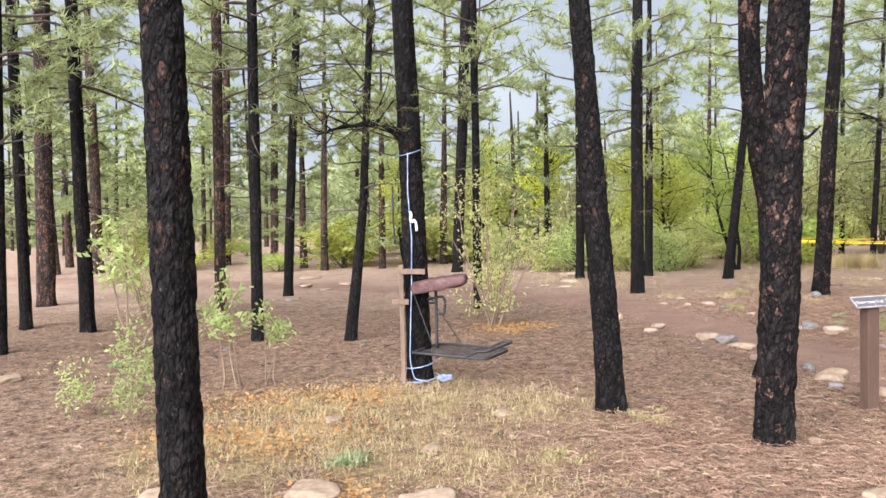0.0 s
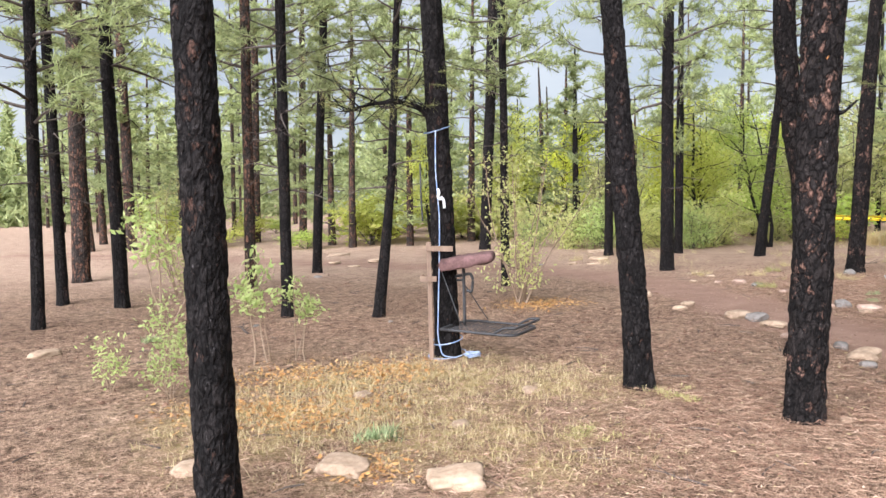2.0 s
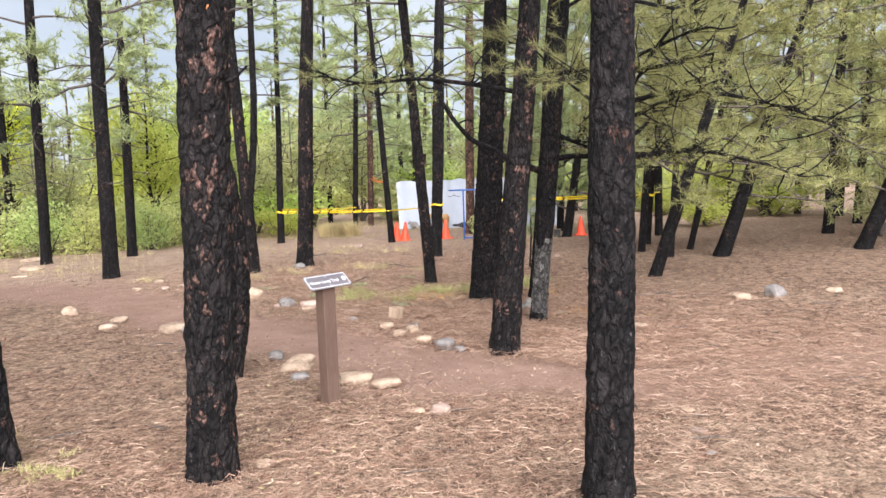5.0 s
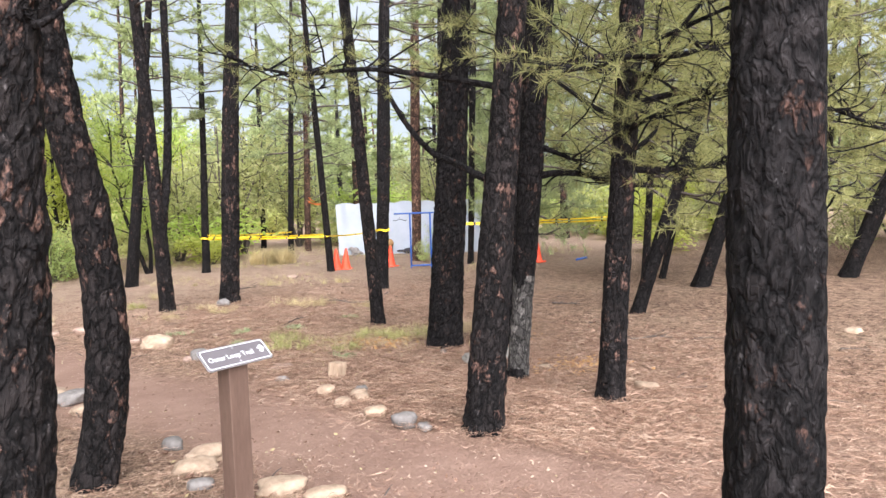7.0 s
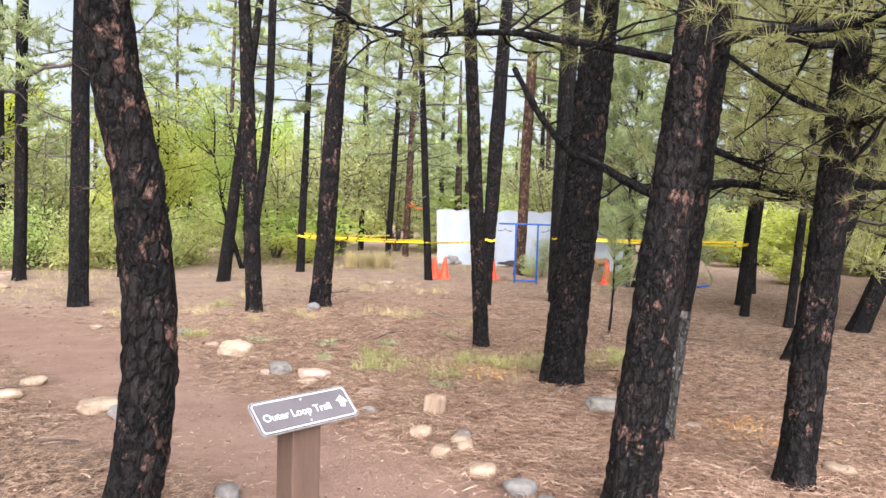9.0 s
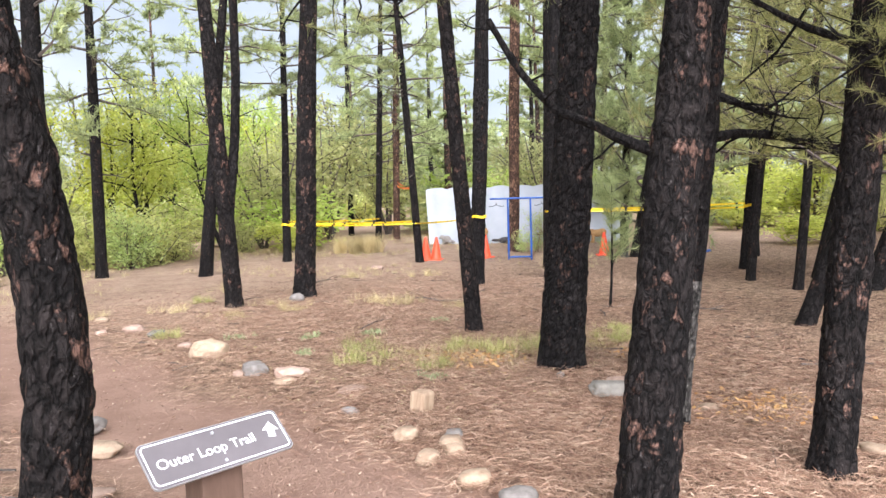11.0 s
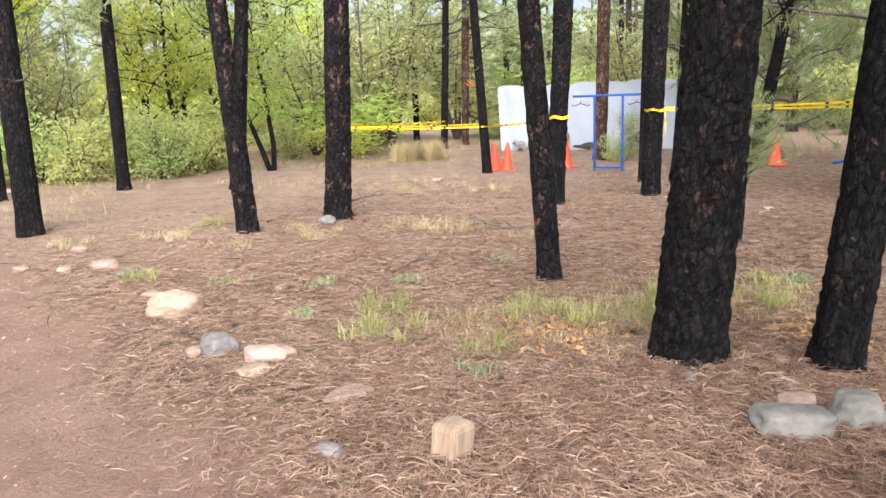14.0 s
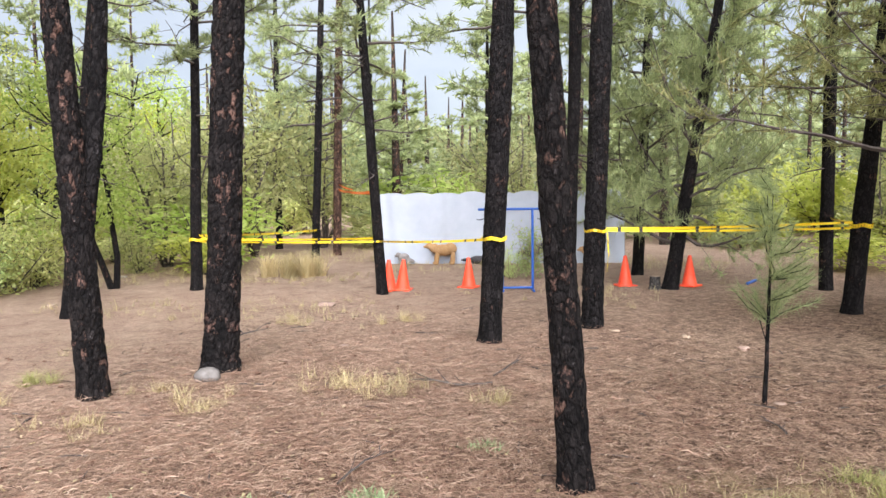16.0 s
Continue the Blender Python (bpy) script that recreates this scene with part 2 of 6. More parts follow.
TAPE_INK = plain_material("black_tape_print", (0.02, 0.02, 0.02), (0.05, 0.05, 0.04), 18, 0.5, 0.3, 0.05, 0.002)
TAPE_ORANGE = plain_material("orange_tape", (0.80, 0.14, 0.02), (0.88, 0.22, 0.04), 18, 0.45, 0.35, 0.05, 0.002)
FOAM_TAN = plain_material("tan_foam", (0.30, 0.17, 0.075), (0.46, 0.28, 0.14), 16, 0.95, 0.1, 0.5, 0.01)
FOAM_GREY = plain_material("grey_foam", (0.14, 0.125, 0.115), (0.33, 0.30, 0.28), 16, 0.95, 0.1, 0.5, 0.01)
FOAM_DARK = plain_material("dark_foam", (0.035, 0.032, 0.035), (0.10, 0.09, 0.09), 16, 0.95, 0.1, 0.5, 0.01)
TWIG = plain_material("dead_twig", (0.05, 0.042, 0.038), (0.13, 0.105, 0.09), 18, 0.95, 0.1, 0.3, 0.004)
TWIG_PALE = plain_material("pale_twig", (0.16, 0.11, 0.075), (0.34, 0.25, 0.18), 18, 0.95, 0.1, 0.3, 0.004)
CHIP = plain_material("brown_bark_chip", (0.09, 0.05, 0.035), (0.22, 0.13, 0.09), 30, 0.95, 0.1, 0.3, 0.004)
SCAR = plain_material("bare_resinous_wood", (0.26, 0.10, 0.035), (0.54, 0.25, 0.10), 16, 0.85, 0.2, 0.3, 0.004, stretch=(4, 4, 0.8))


# ---- mesh helpers ----
def mesh_np(name, verts, faces, mat, smooth=False, mats=None, mat_ids=None):
    """A mesh from arrays: verts (n, 3) and faces, an (m, 3) or (m, 4) array or a list of such arrays."""
    verts = np.asarray(verts, dtype=np.float32).reshape(-1, 3)
    groups = faces if isinstance(faces, list) else [faces]
    groups = [np.asarray(g, dtype=np.int32) for g in groups if len(g)]
    me = bpy.data.meshes.new(name)
    loops = np.concatenate([g.ravel() for g in groups])
    sizes = np.concatenate([np.full(len(g), g.shape[1], dtype=np.int32) for g in groups])
    starts = np.concatenate([[0], np.cumsum(sizes)[:-1]]).astype(np.int32)
    me.vertices.add(len(verts))
    me.vertices.foreach_set("co", verts.ravel())
    me.loops.add(len(loops))
    me.loops.foreach_set("vertex_index", loops)
    me.polygons.add(len(sizes))
    me.polygons.foreach_set("loop_start", starts)
    me.update(calc_edges=True)
    me.polygons.foreach_set("use_smooth", np.full(len(sizes), smooth))
    for mm in (mats or [mat]):
        me.materials.append(mm)
    if mat_ids is not None:
        me.polygons.foreach_set("material_index", np.asarray(mat_ids, dtype=np.int32))
    me.validate()
    return me


class Soup:
    """Collects tubes, boxes and blades into one mesh."""

    def __init__(self):
        self.v, self.q, self.t, self.n = [], [], [], 0

    def add(self, verts, quads=(), tris=()):
        verts = np.asarray(verts, dtype=np.float32).reshape(-1, 3)
        self.v.append(verts)
        if len(quads):
            self.q.append(np.asarray(quads, dtype=np.int32) + self.n)
        if len(tris):
            self.t.append(np.asarray(tris, dtype=np.int32) + self.n)
        self.n += len(verts)

    def tube(self, pts, radii, segs=8, caps=True, rough=0.0, rng=None):
        pts = np.asarray(pts, dtype=float)
        k = len(pts)
        radii = np.full(k, radii) if np.isscalar(radii) else np.asarray(radii, dtype=float)
        tan = np.gradient(pts, axis=0)
        tan /= np.linalg.norm(tan, axis=1)[:, None] + 1e-9
        ref = np.array([0.0, 0.0, 1.0]) if abs(tan[:, 2]).mean() < 0.8 else np.array([1.0, 0.0, 0.0])
        a = np.cross(tan, ref)
        a /= np.linalg.norm(a, axis=1)[:, None] + 1e-9
        b = np.cross(tan, a)
        th = np.linspace(0, 2 * np.pi, segs, endpoint=False)
        ring = radii[:, None] * np.ones(segs)
        if rough and rng is not None:
            ring = ring * (1 + rough * rng.standard_normal(ring.shape))
        v = pts[:, None] + ring[:, :, None] * (np.cos(th)[None, :, None] * a[:, None] + np.sin(th)[None, :, None] * b[:, None])
        i, j = np.meshgrid(np.arange(k - 1), np.arange(segs), indexing="ij")
        i, j = i.ravel(), j.ravel()
        q = np.stack([i * segs + j, (i + 1) * segs + j, (i + 1) * segs + (j + 1) % segs, i * segs + (j + 1) % segs], 1)
        v = v.reshape(-1, 3)
        tris = []
        if caps:
            v = np.vstack([v, pts[:1], pts[-1:]])
            c0, c1 = k * segs, k * segs + 1
            for s in range(segs):
                tris += [(c0, s, (s + 1) % segs), (c1, (k - 1) * segs + (s + 1) % segs, (k - 1) * segs + s)]
        self.add(v, q, tris)

    def box(self, m, sx, sy, sz, bevel=0.0):
        bm = bmesh.new()
        bmesh.ops.create_cube(bm, size=1, matrix=m @ Matrix.Diagonal((sx, sy, sz, 1)))
        if bevel:
            bmesh.ops.bevel(bm, geom=bm.edges[:], offset=bevel, segments=2, affect="EDGES", profile=0.6)
        bmesh.ops.triangulate(bm, faces=bm.faces[:])
        bm.verts.index_update()
        self.add([v.co[:] for v in bm.verts], (), [[v.index for v in f.verts] for f in bm.faces])
        bm.free()

    def mesh(self, name, mat, smooth=False):
        return mesh_np(name, np.vstack(self.v), ([np.vstack(self.q)] if self.q else []) + ([np.vstack(self.t)] if self.t else []), mat, smooth)


def part(name, me, parent, label=""):
    ob = new(name, me)
    ob.parent = parent
    return tagged(ob, label)


def thing(name, label, category, m=None, group="", kind=""):
    ob = new(name)
    ob.empty_display_size = 0.1
    ob.matrix_basis = m or Matrix()
    return tagged(ob, label, category, group, kind)


def hill(x, y):
    """Height of the ground."""
    v = noise.noise((x * 0.35, y * 0.35, 3.0)) * 0.025 + noise.noise((x * 1.6, y * 1.6, 8.0)) * 0.008
    return GZ + v + 0.12 * math.exp(-((x - 3.7) ** 2 + (y - 3.5) ** 2) / 0.4)


TRAIL = [(-16, 27), (-6, 21.5), (0, 18.3), (2.6, 16.2), (3.6, 13.6), (4.0, 10.9), (4.3, 9.2), (4.5, 7.5), (5.0, 6.1), (6.3, 5.0), (9, 3.7), (15, 2), (30, 0)]


def off_trail(x, y):
    """Distance from the middle of the trail."""
    best = 1e9
    for (ax, ay), (bx, by) in zip(TRAIL, TRAIL[1:]):
        dx, dy = bx - ax, by - ay
        s = min(1, max(0, ((x - ax) * dx + (y - ay) * dy) / (dx * dx + dy * dy)))
        best = min(best, math.hypot(x - ax - s * dx, y - ay - s * dy))
    return best


# patches of dry grass: x, y, radius
GRASS_SPOTS = [(-0.3, 7.0, 0.9), (-1.2, 6.6, 0.9), (0.7, 6.7, 0.7), (-0.6, 5.6, 1.0), (0.2, 5.0, 0.7), (-1.7, 5.6, 0.8), (7.5, 10.0, 0.6), (6.9, 10.3, 0.5), (8.3, 9.9, 0.6)]


def grassy(x, y):
    return max(math.exp(-((x - a) ** 2 + (y - b) ** 2) / (r * r)) for a, b, r in GRASS_SPOTS)


# ---- ground ----
def build_ground():
    n = 170
    s = np.linspace(-1, 1, n)
    grid = np.sinh(s * 5.2) / np.sinh(5.2) * 900
    xs, ys = 4 + grid, 8 + grid
    near = np.linspace(-11, 11, 200)
    xs = np.unique(np.concatenate([xs[np.abs(xs - 4) > 11.2], 4 + near]))
    ys = np.unique(np.concatenate([ys[np.abs(ys - 8) > 11.2], 8 + near]))
    nx, ny = len(xs), len(ys)
    v, trail, grass, meadow = [], [], [], []
    for y in ys:
        for x in xs:
            d = off_trail(x, y) + 0.35 * noise.noise((x * 0.9, y * 0.9, 1.0))
            t = (1 - min(1, max(0, (d - 0.45) / 0.55))) * (0.45 if x > 6.3 else 1.0 - 0.55 * max(0, x - 5.2) / 1.1)
            lump = 0.0
            if abs(x - 4) < 12 and abs(y - 8) < 12:
                lump = 0.022 * noise.noise((x * 3.1, y * 3.1, 6.0)) + 0.018 * noise.noise((x * 7.0, y * 7.0, 2.0))
            v.append((x, y, hill(x, y) - 0.035 * t + lump * (1 - 0.8 * t)))
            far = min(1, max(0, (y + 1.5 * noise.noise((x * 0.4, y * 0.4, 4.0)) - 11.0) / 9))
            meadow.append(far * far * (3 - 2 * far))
            trail.append(t)
            grass.append(grassy(x, y))
    i, j = np.meshgrid(np.arange(nx - 1), np.arange(ny - 1))
    i, j = i.ravel(), j.ravel()
    q = np.stack([j * nx + i, j * nx + i + 1, (j + 1) * nx + i + 1, (j + 1) * nx + i], 1)
    m, nd, l, b = material("needle_strewn_soil", 0.95, 0.1)
    wv = coords(nd, l)
    fine = noise_of(nd, l, wv, 46, 5, 0.8)
    streak = noise_of(nd, l, coords(nd, l, (1, 4.0, 1)), 17, 6, 0.8)
    mid = noise_of(nd, l, wv, 2.6, 5, 0.65)
    big = noise_of(nd, l, wv, 0.45, 3)
    lines = None
    for turn, sc in ((0, 13), (58, 15), (121, 14), (33, 19)):
        tc, mp = nd.new("ShaderNodeTexCoord"), nd.new("ShaderNodeMapping")
        rot = nd.new("ShaderNodeMapping")
        rot.inputs["Rotation"].default_value = (0, 0, radians(turn))
        mp.inputs["Scale"].default_value = (1, 7.5, 1)
        l.new(tc.outputs["Object"], rot.inputs["Vector"])
        l.new(rot.outputs["Vector"], mp.inputs["Vector"])
        one = ramp_of(nd, l, noise_of(nd, l, mp.outputs["Vector"], sc, 2, 0.5), [(0.56, (0, 0, 0)), (0.63, (1, 1, 1))])
        lines = one if lines is None else mixed(nd, l, 1.0, lines, one, "LIGHTEN")
    litter = ramp_of(nd, l, mixed(nd, l, 0.5, fine, streak), [(0.40, (0.032, 0.019, 0.013)), (0.5, (0.20, 0.118, 0.08)), (0.60, (0.50, 0.345, 0.24))])
    red = ramp_of(nd, l, mixed(nd, l, 0.4, fine, streak), [(0.40, (0.06, 0.033, 0.023)), (0.60, (0.40, 0.245, 0.17))])
    col = mixed(nd, l, ramp_of(nd, l, mid, [(0.38, (0, 0, 0)), (0.62, (1, 1, 1))]), litter, red)
    pale = ramp_of(nd, l, streak, [(0.36, (0.22, 0.15, 0.10)), (0.64, (0.55, 0.42, 0.295))])
    col = mixed(nd, l, ramp_of(nd, l, big, [(0.46, (0, 0, 0)), (0.66, (0.55, 0.55, 0.55))]), col, pale)
    col = mixed(nd, l, mixed(nd, l, 0.25, lines, (0, 0, 0)), col, (0.66, 0.46, 0.325))
    blot = ramp_of(nd, l, noise_of(nd, l, wv, 8, 4, 0.7), [(0.36, (0.42, 0.40, 0.39)), (0.56, (0.92, 0.91, 0.9))])
    col = mixed(nd, l, 1.0, col, blot, "MULTIPLY")
    clods = ramp_of(nd, l, mixed(nd, l, 0.5, noise_of(nd, l, wv, 13, 5, 0.75), noise_of(nd, l, wv, 31, 3, 0.7)), [(0.40, (0.36, 0.345, 0.335)), (0.50, (0.87, 0.865, 0.855)), (0.60, (1.0, 1.0, 1.0))])
    col = mixed(nd, l, 1.0, col, clods, "MULTIPLY")
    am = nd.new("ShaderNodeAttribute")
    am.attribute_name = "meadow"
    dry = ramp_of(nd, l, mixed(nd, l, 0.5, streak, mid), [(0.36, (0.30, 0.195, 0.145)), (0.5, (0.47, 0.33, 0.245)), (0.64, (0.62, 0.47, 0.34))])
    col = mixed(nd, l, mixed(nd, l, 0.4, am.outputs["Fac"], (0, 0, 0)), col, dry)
    at = nd.new("ShaderNodeAttribute")
    at.attribute_name = "trail"
    dirt = ramp_of(nd, l, mixed(nd, l, 0.6, fine, mid), [(0.3, (0.225, 0.135, 0.1)), (0.7, (0.37, 0.24, 0.18))])
    col = mixed(nd, l, at.outputs["Fac"], col, dirt)
    ag = nd.new("ShaderNodeAttribute")
    ag.attribute_name = "grass"
    straw = ramp_of(nd, l, mixed(nd, l, 0.5, fine, mid), [(0.3, (0.23, 0.165, 0.065)), (0.5, (0.37, 0.285, 0.12)), (0.75, (0.52, 0.42, 0.21))])
    gm = nd.new("ShaderNodeMath")
    gm.operation = "MULTIPLY"
    l.new(ag.outputs["Fac"], gm.inputs[0])
    l.new(ramp_of(nd, l, mid, [(0.4, (0.05, 0.05, 0.05)), (0.62, (0.9, 0.9, 0.9))]), gm.inputs[1])
    col = mixed(nd, l, gm.outputs[0], col, straw)
    l.new(col, b.inputs["Base Color"])
    bumped(nd, l, b, mixed(nd, l, 0.4, mixed(nd, l, 0.5, fine, lines), mid), 1.0, 0.032)
    me = mesh_np("ground", v, q, m, True)
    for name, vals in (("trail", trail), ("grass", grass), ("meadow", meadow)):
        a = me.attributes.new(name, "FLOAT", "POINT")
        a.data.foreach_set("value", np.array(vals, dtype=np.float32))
    return tagged(new("ground", me), "needle-covered forest floor with a bare pinkish dirt trail", "ground", kind="structure")


build_ground()


# ---- trees ----
def trunk_mesh(seed, height, profile, bend=(), segs=14, step=0.25, relief=0.05, mat=None):
    """A tapered trunk along local z. profile: (z, radius) pairs; bend: (z, dx, dy) pairs; relief: depth of the bark's plates as a share of the radius."""
    rng = random.Random(seed)
    zs = [-0.12]
    while zs[-1] < height:
        zs.append(zs[-1] + (step if zs[-1] < 3.3 else max(step * 4, 0.3)))
    pz, pr = zip(*profile)
    off = rng.uniform(0, 50)
    v = []
    for z in zs:
        r = float(np.interp(z, pz, pr))
        r *= 1 + 0.14 * math.exp(-max(z, 0) / 0.12)
        cx = 0.14 * r * noise.noise((z * 0.5, off, 0))
        cy = 0.14 * r * noise.noise((z * 0.5, off, 9))
        if bend:
            cx += float(np.interp(z, [b[0] for b in bend], [b[1] for b in bend]))
            cy += float(np.interp(z, [b[0] for b in bend], [b[2] for b in bend]))
        for s in range(segs):
            a = 2 * math.pi * s / segs
            x, y = math.cos(a), math.sin(a)
            w = noise.noise((x * 1.2 + off, y * 1.2, z * 0.8)) * 0.09
            if relief:
                dist, near_pts = noise.voronoi((x * r * 18 + off, y * r * 18, z * 10.5 + 0.8 * noise.noise((x * 2 + off, y * 2, z * 2.5))))
                w += relief * (0.9 * noise.noise(near_pts[0] * 5.7) + min(1.0, (dist[1] - dist[0]) * 5) - 0.6)
                w += relief * 0.6 * noise.noise((x * r * 44 + off, y * r * 44, z * 16))
            flare = 0.07 * math.exp(-max(z, 0) / 0.16) * math.sin(a * 5 + off)
            v.append((cx + x * r * (1 + w + flare), cy + y * r * (1 + w + flare), z))
    k = len(zs)
    i, j = np.meshgrid(np.arange(k - 1), np.arange(segs), indexing="ij")
    i, j = i.ravel(), j.ravel()
    q = np.stack([i * segs + j, i * segs + (j + 1) % segs, (i + 1) * segs + (j + 1) % segs, (i + 1) * segs + j], 1)
    top = [tuple((k - 1) * segs + s for s in (a, (a + 1) % segs)) + (k * segs,) for a in range(segs)]
    v.append((v[-1][0], v[-1][1], zs[-1] + 0.02))
    return mesh_np("trunk", v, [q, np.array(top)], mat, relief < 0.03)


def tufts(centres, dirs, per, length, width, rng, spread=0.62, droop=0.0):
    """Tufts of needles as thin blades round each centre, leaning along dirs."""
    n = len(centres)
    c = np.repeat(centres, per, 0)
    d = np.repeat(dirs, per, 0) * (1 - spread) + rng.standard_normal((n * per, 3)) * spread * 0.75
    d[:, 2] += 0.12 - droop
    d /= np.linalg.norm(d, axis=1)[:, None] + 1e-9
    ln = length * rng.uniform(0.6, 1.15, (n * per, 1))
    side = np.cross(d, rng.standard_normal((n * per, 3)))
    side /= np.linalg.norm(side, axis=1)[:, None] + 1e-9
    w = width * rng.uniform(0.6, 1.2, (n * per, 1))
    c = c - np.repeat(dirs, per, 0) * length * rng.uniform(0, 1.1, (n * per, 1))
    base = c - d * ln * 0.08
    v = np.stack([base + side * w, base - side * w, c + d * ln], 1).reshape(-1, 3)
    return v, np.arange(len(v)).reshape(-1, 3)


def limb_path(rng, start, heading, rise, length, k=6, curl=0.25):
    """A crooked limb that leaves start along heading (radians) and bends upwards."""
    pts = [np.array(start, dtype=float)]
    a, e = heading, rise
    for _ in range(k):
        a += rng.normal(0, curl)
        e += rng.normal(0.03, curl * 0.6)
        pts.append(pts[-1] + length / k * np.array([math.cos(a) * math.cos(e), math.sin(a) * math.cos(e), math.sin(e)]))
    return np.array(pts)


def crown_meshes(seed, height, radius, limbs, per_limb, per_tuft, length, width, mat, bottom=0.35, limb_mat=None, thick=0.03, bare=0.35, twiggy=True, fine=False):
    """Limbs and needles of a pine's crown, from z = 0 up: long limbs low down, short ones near the tip."""
    rng = np.random.default_rng(seed)
    wood = Soup()
    centres, dirs = [], []
    for i in range(limbs):
        f = (i + rng.uniform(0, 1)) / limbs
        z = height * f
        shape = (bottom + (1 - bottom) * min(1, f / 0.3)) * (1 - f) ** 0.6 + 0.12
        ln = radius * shape * rng.uniform(0.7, 1.2)
        head = i * 2.4 + rng.uniform(-0.5, 0.5)
        main = limb_path(rng, (0, 0, z), head, rng.uniform(-0.22, 0.25) + 0.35 * f, ln, 10 if fine else 5, 0.2 if fine else 0.25)
        wood.tube(main, np.linspace(thick * (1 - 0.6 * f), thick * 0.22, len(main)), 7 if fine else 4 if twiggy else 3, False, 0.12 if fine else 0.0, rng)
        for _ in range(per_limb):
            s = rng.uniform(bare, 1.0)
            idx = s * (len(main) - 1)
            k0 = min(int(idx), len(main) - 2)
            p = main[k0] + (idx - k0) * (main[k0 + 1] - main[k0])
            sub = limb_path(rng, p, head + rng.uniform(-1.3, 1.3), rng.uniform(-0.3, 0.6), ln * rng.uniform(0.12, 0.4), 2)
            if twiggy:
                wood.tube(sub[::2], np.linspace(thick * 0.22, thick * 0.1, 2), 3, False)
            for q in (0.6, 1.0):
                k1 = q * (len(sub) - 1)
                a0 = min(int(k1), len(sub) - 2)
                centres.append(sub[a0] + (k1 - a0) * (sub[a0 + 1] - sub[a0]))
                dirs.append((sub[-1] - sub[0]) / (np.linalg.norm(sub[-1] - sub[0]) + 1e-9))
    v, t = tufts(np.array(centres), np.array(dirs), per_tuft, length, width, rng)
    return wood.mesh("branch_wood", limb_mat or TWIG), mesh_np("crown", v, t, mat)


def twig_mesh(seed, low, high, count, reach):
    """Bare dead twigs that stick out of the trunk's lower part."""
    rng = np.random.default_rng(seed)
    s = Soup()
    for _ in range(count):
        z, head = rng.uniform(low, high), rng.uniform(0, 6.28)
        ln = reach * rng.uniform(0.3, 1.0)
        p = limb_path(rng, (0, 0, z), head, rng.uniform(-0.35, 0.4), ln, 5, 0.3)
        s.tube(p, np.linspace(0.016, 0.004, len(p)), 4, False)
        for _ in range(3):
            k = rng.integers(1, 5)
            b = limb_path(rng, p[k], head + rng.uniform(-1.2, 1.2), rng.uniform(-0.5, 0.6), ln * 0.35, 3, 0.35)
            s.tube(b, np.linspace(0.006, 0.002, len(b)), 3, False)
    return s.mesh("twig_wood", TWIG)


MID_CROWNS = [crown_meshes(40 + i, 6.5, 2.1, 26, 15, 15, 0.18, 0.012, NEEDLE, 0.6) for i in range(4)]
FAR_CROWNS = [crown_meshes(60 + i, 8.0, 2.4, 28, 9, 7, 0.32, 0.042, NEEDLE, 0.6, thick=0.04, bare=0.25, twiggy=False) for i in range(5)]
LOW_CROWNS = [crown_meshes(80 + i, 5.0, 2.2, 40, 16, 40, 0.1, 0.0021, NEEDLE_DRY, 0.85, BARK, 0.02, 0.2, True, True) for i in range(2)]
WIDE_CROWNS = [crown_meshes(83 + i, 5.0, 2.2, 38, 13, 14, 0.17, 0.0085, NEEDLE_DRY, 0.85, TWIG, 0.024, 0.2) for i in range(2)]
THIN_CROWNS = [crown_meshes(87 + i, 6.5, 2.0, 26, 7, 20, 0.14, 0.004, NEEDLE, 0.5) for i in range(2)]
BUSHY_CROWNS = [crown_meshes(85, 5.0, 2.2, 62, 15, 24, 0.17, 0.0085, NEEDLE, 0.95, TWIG, 0.022, 0.15)]
TWIGS = [twig_mesh(90 + i, 1.6, 5.0, 16, 1.0) for i in range(3)]


def leaning(x, y, lean):
    """A pose at the ground whose z axis leans by lean metres a metre."""
    q = Vector((0, 0, 1)).rotation_difference(Vector((lean[0], lean[1], 1)))
    return Matrix.Translation((x, y, hill(x, y))) @ q.to_matrix().to_4x4()


seed_count = [100]


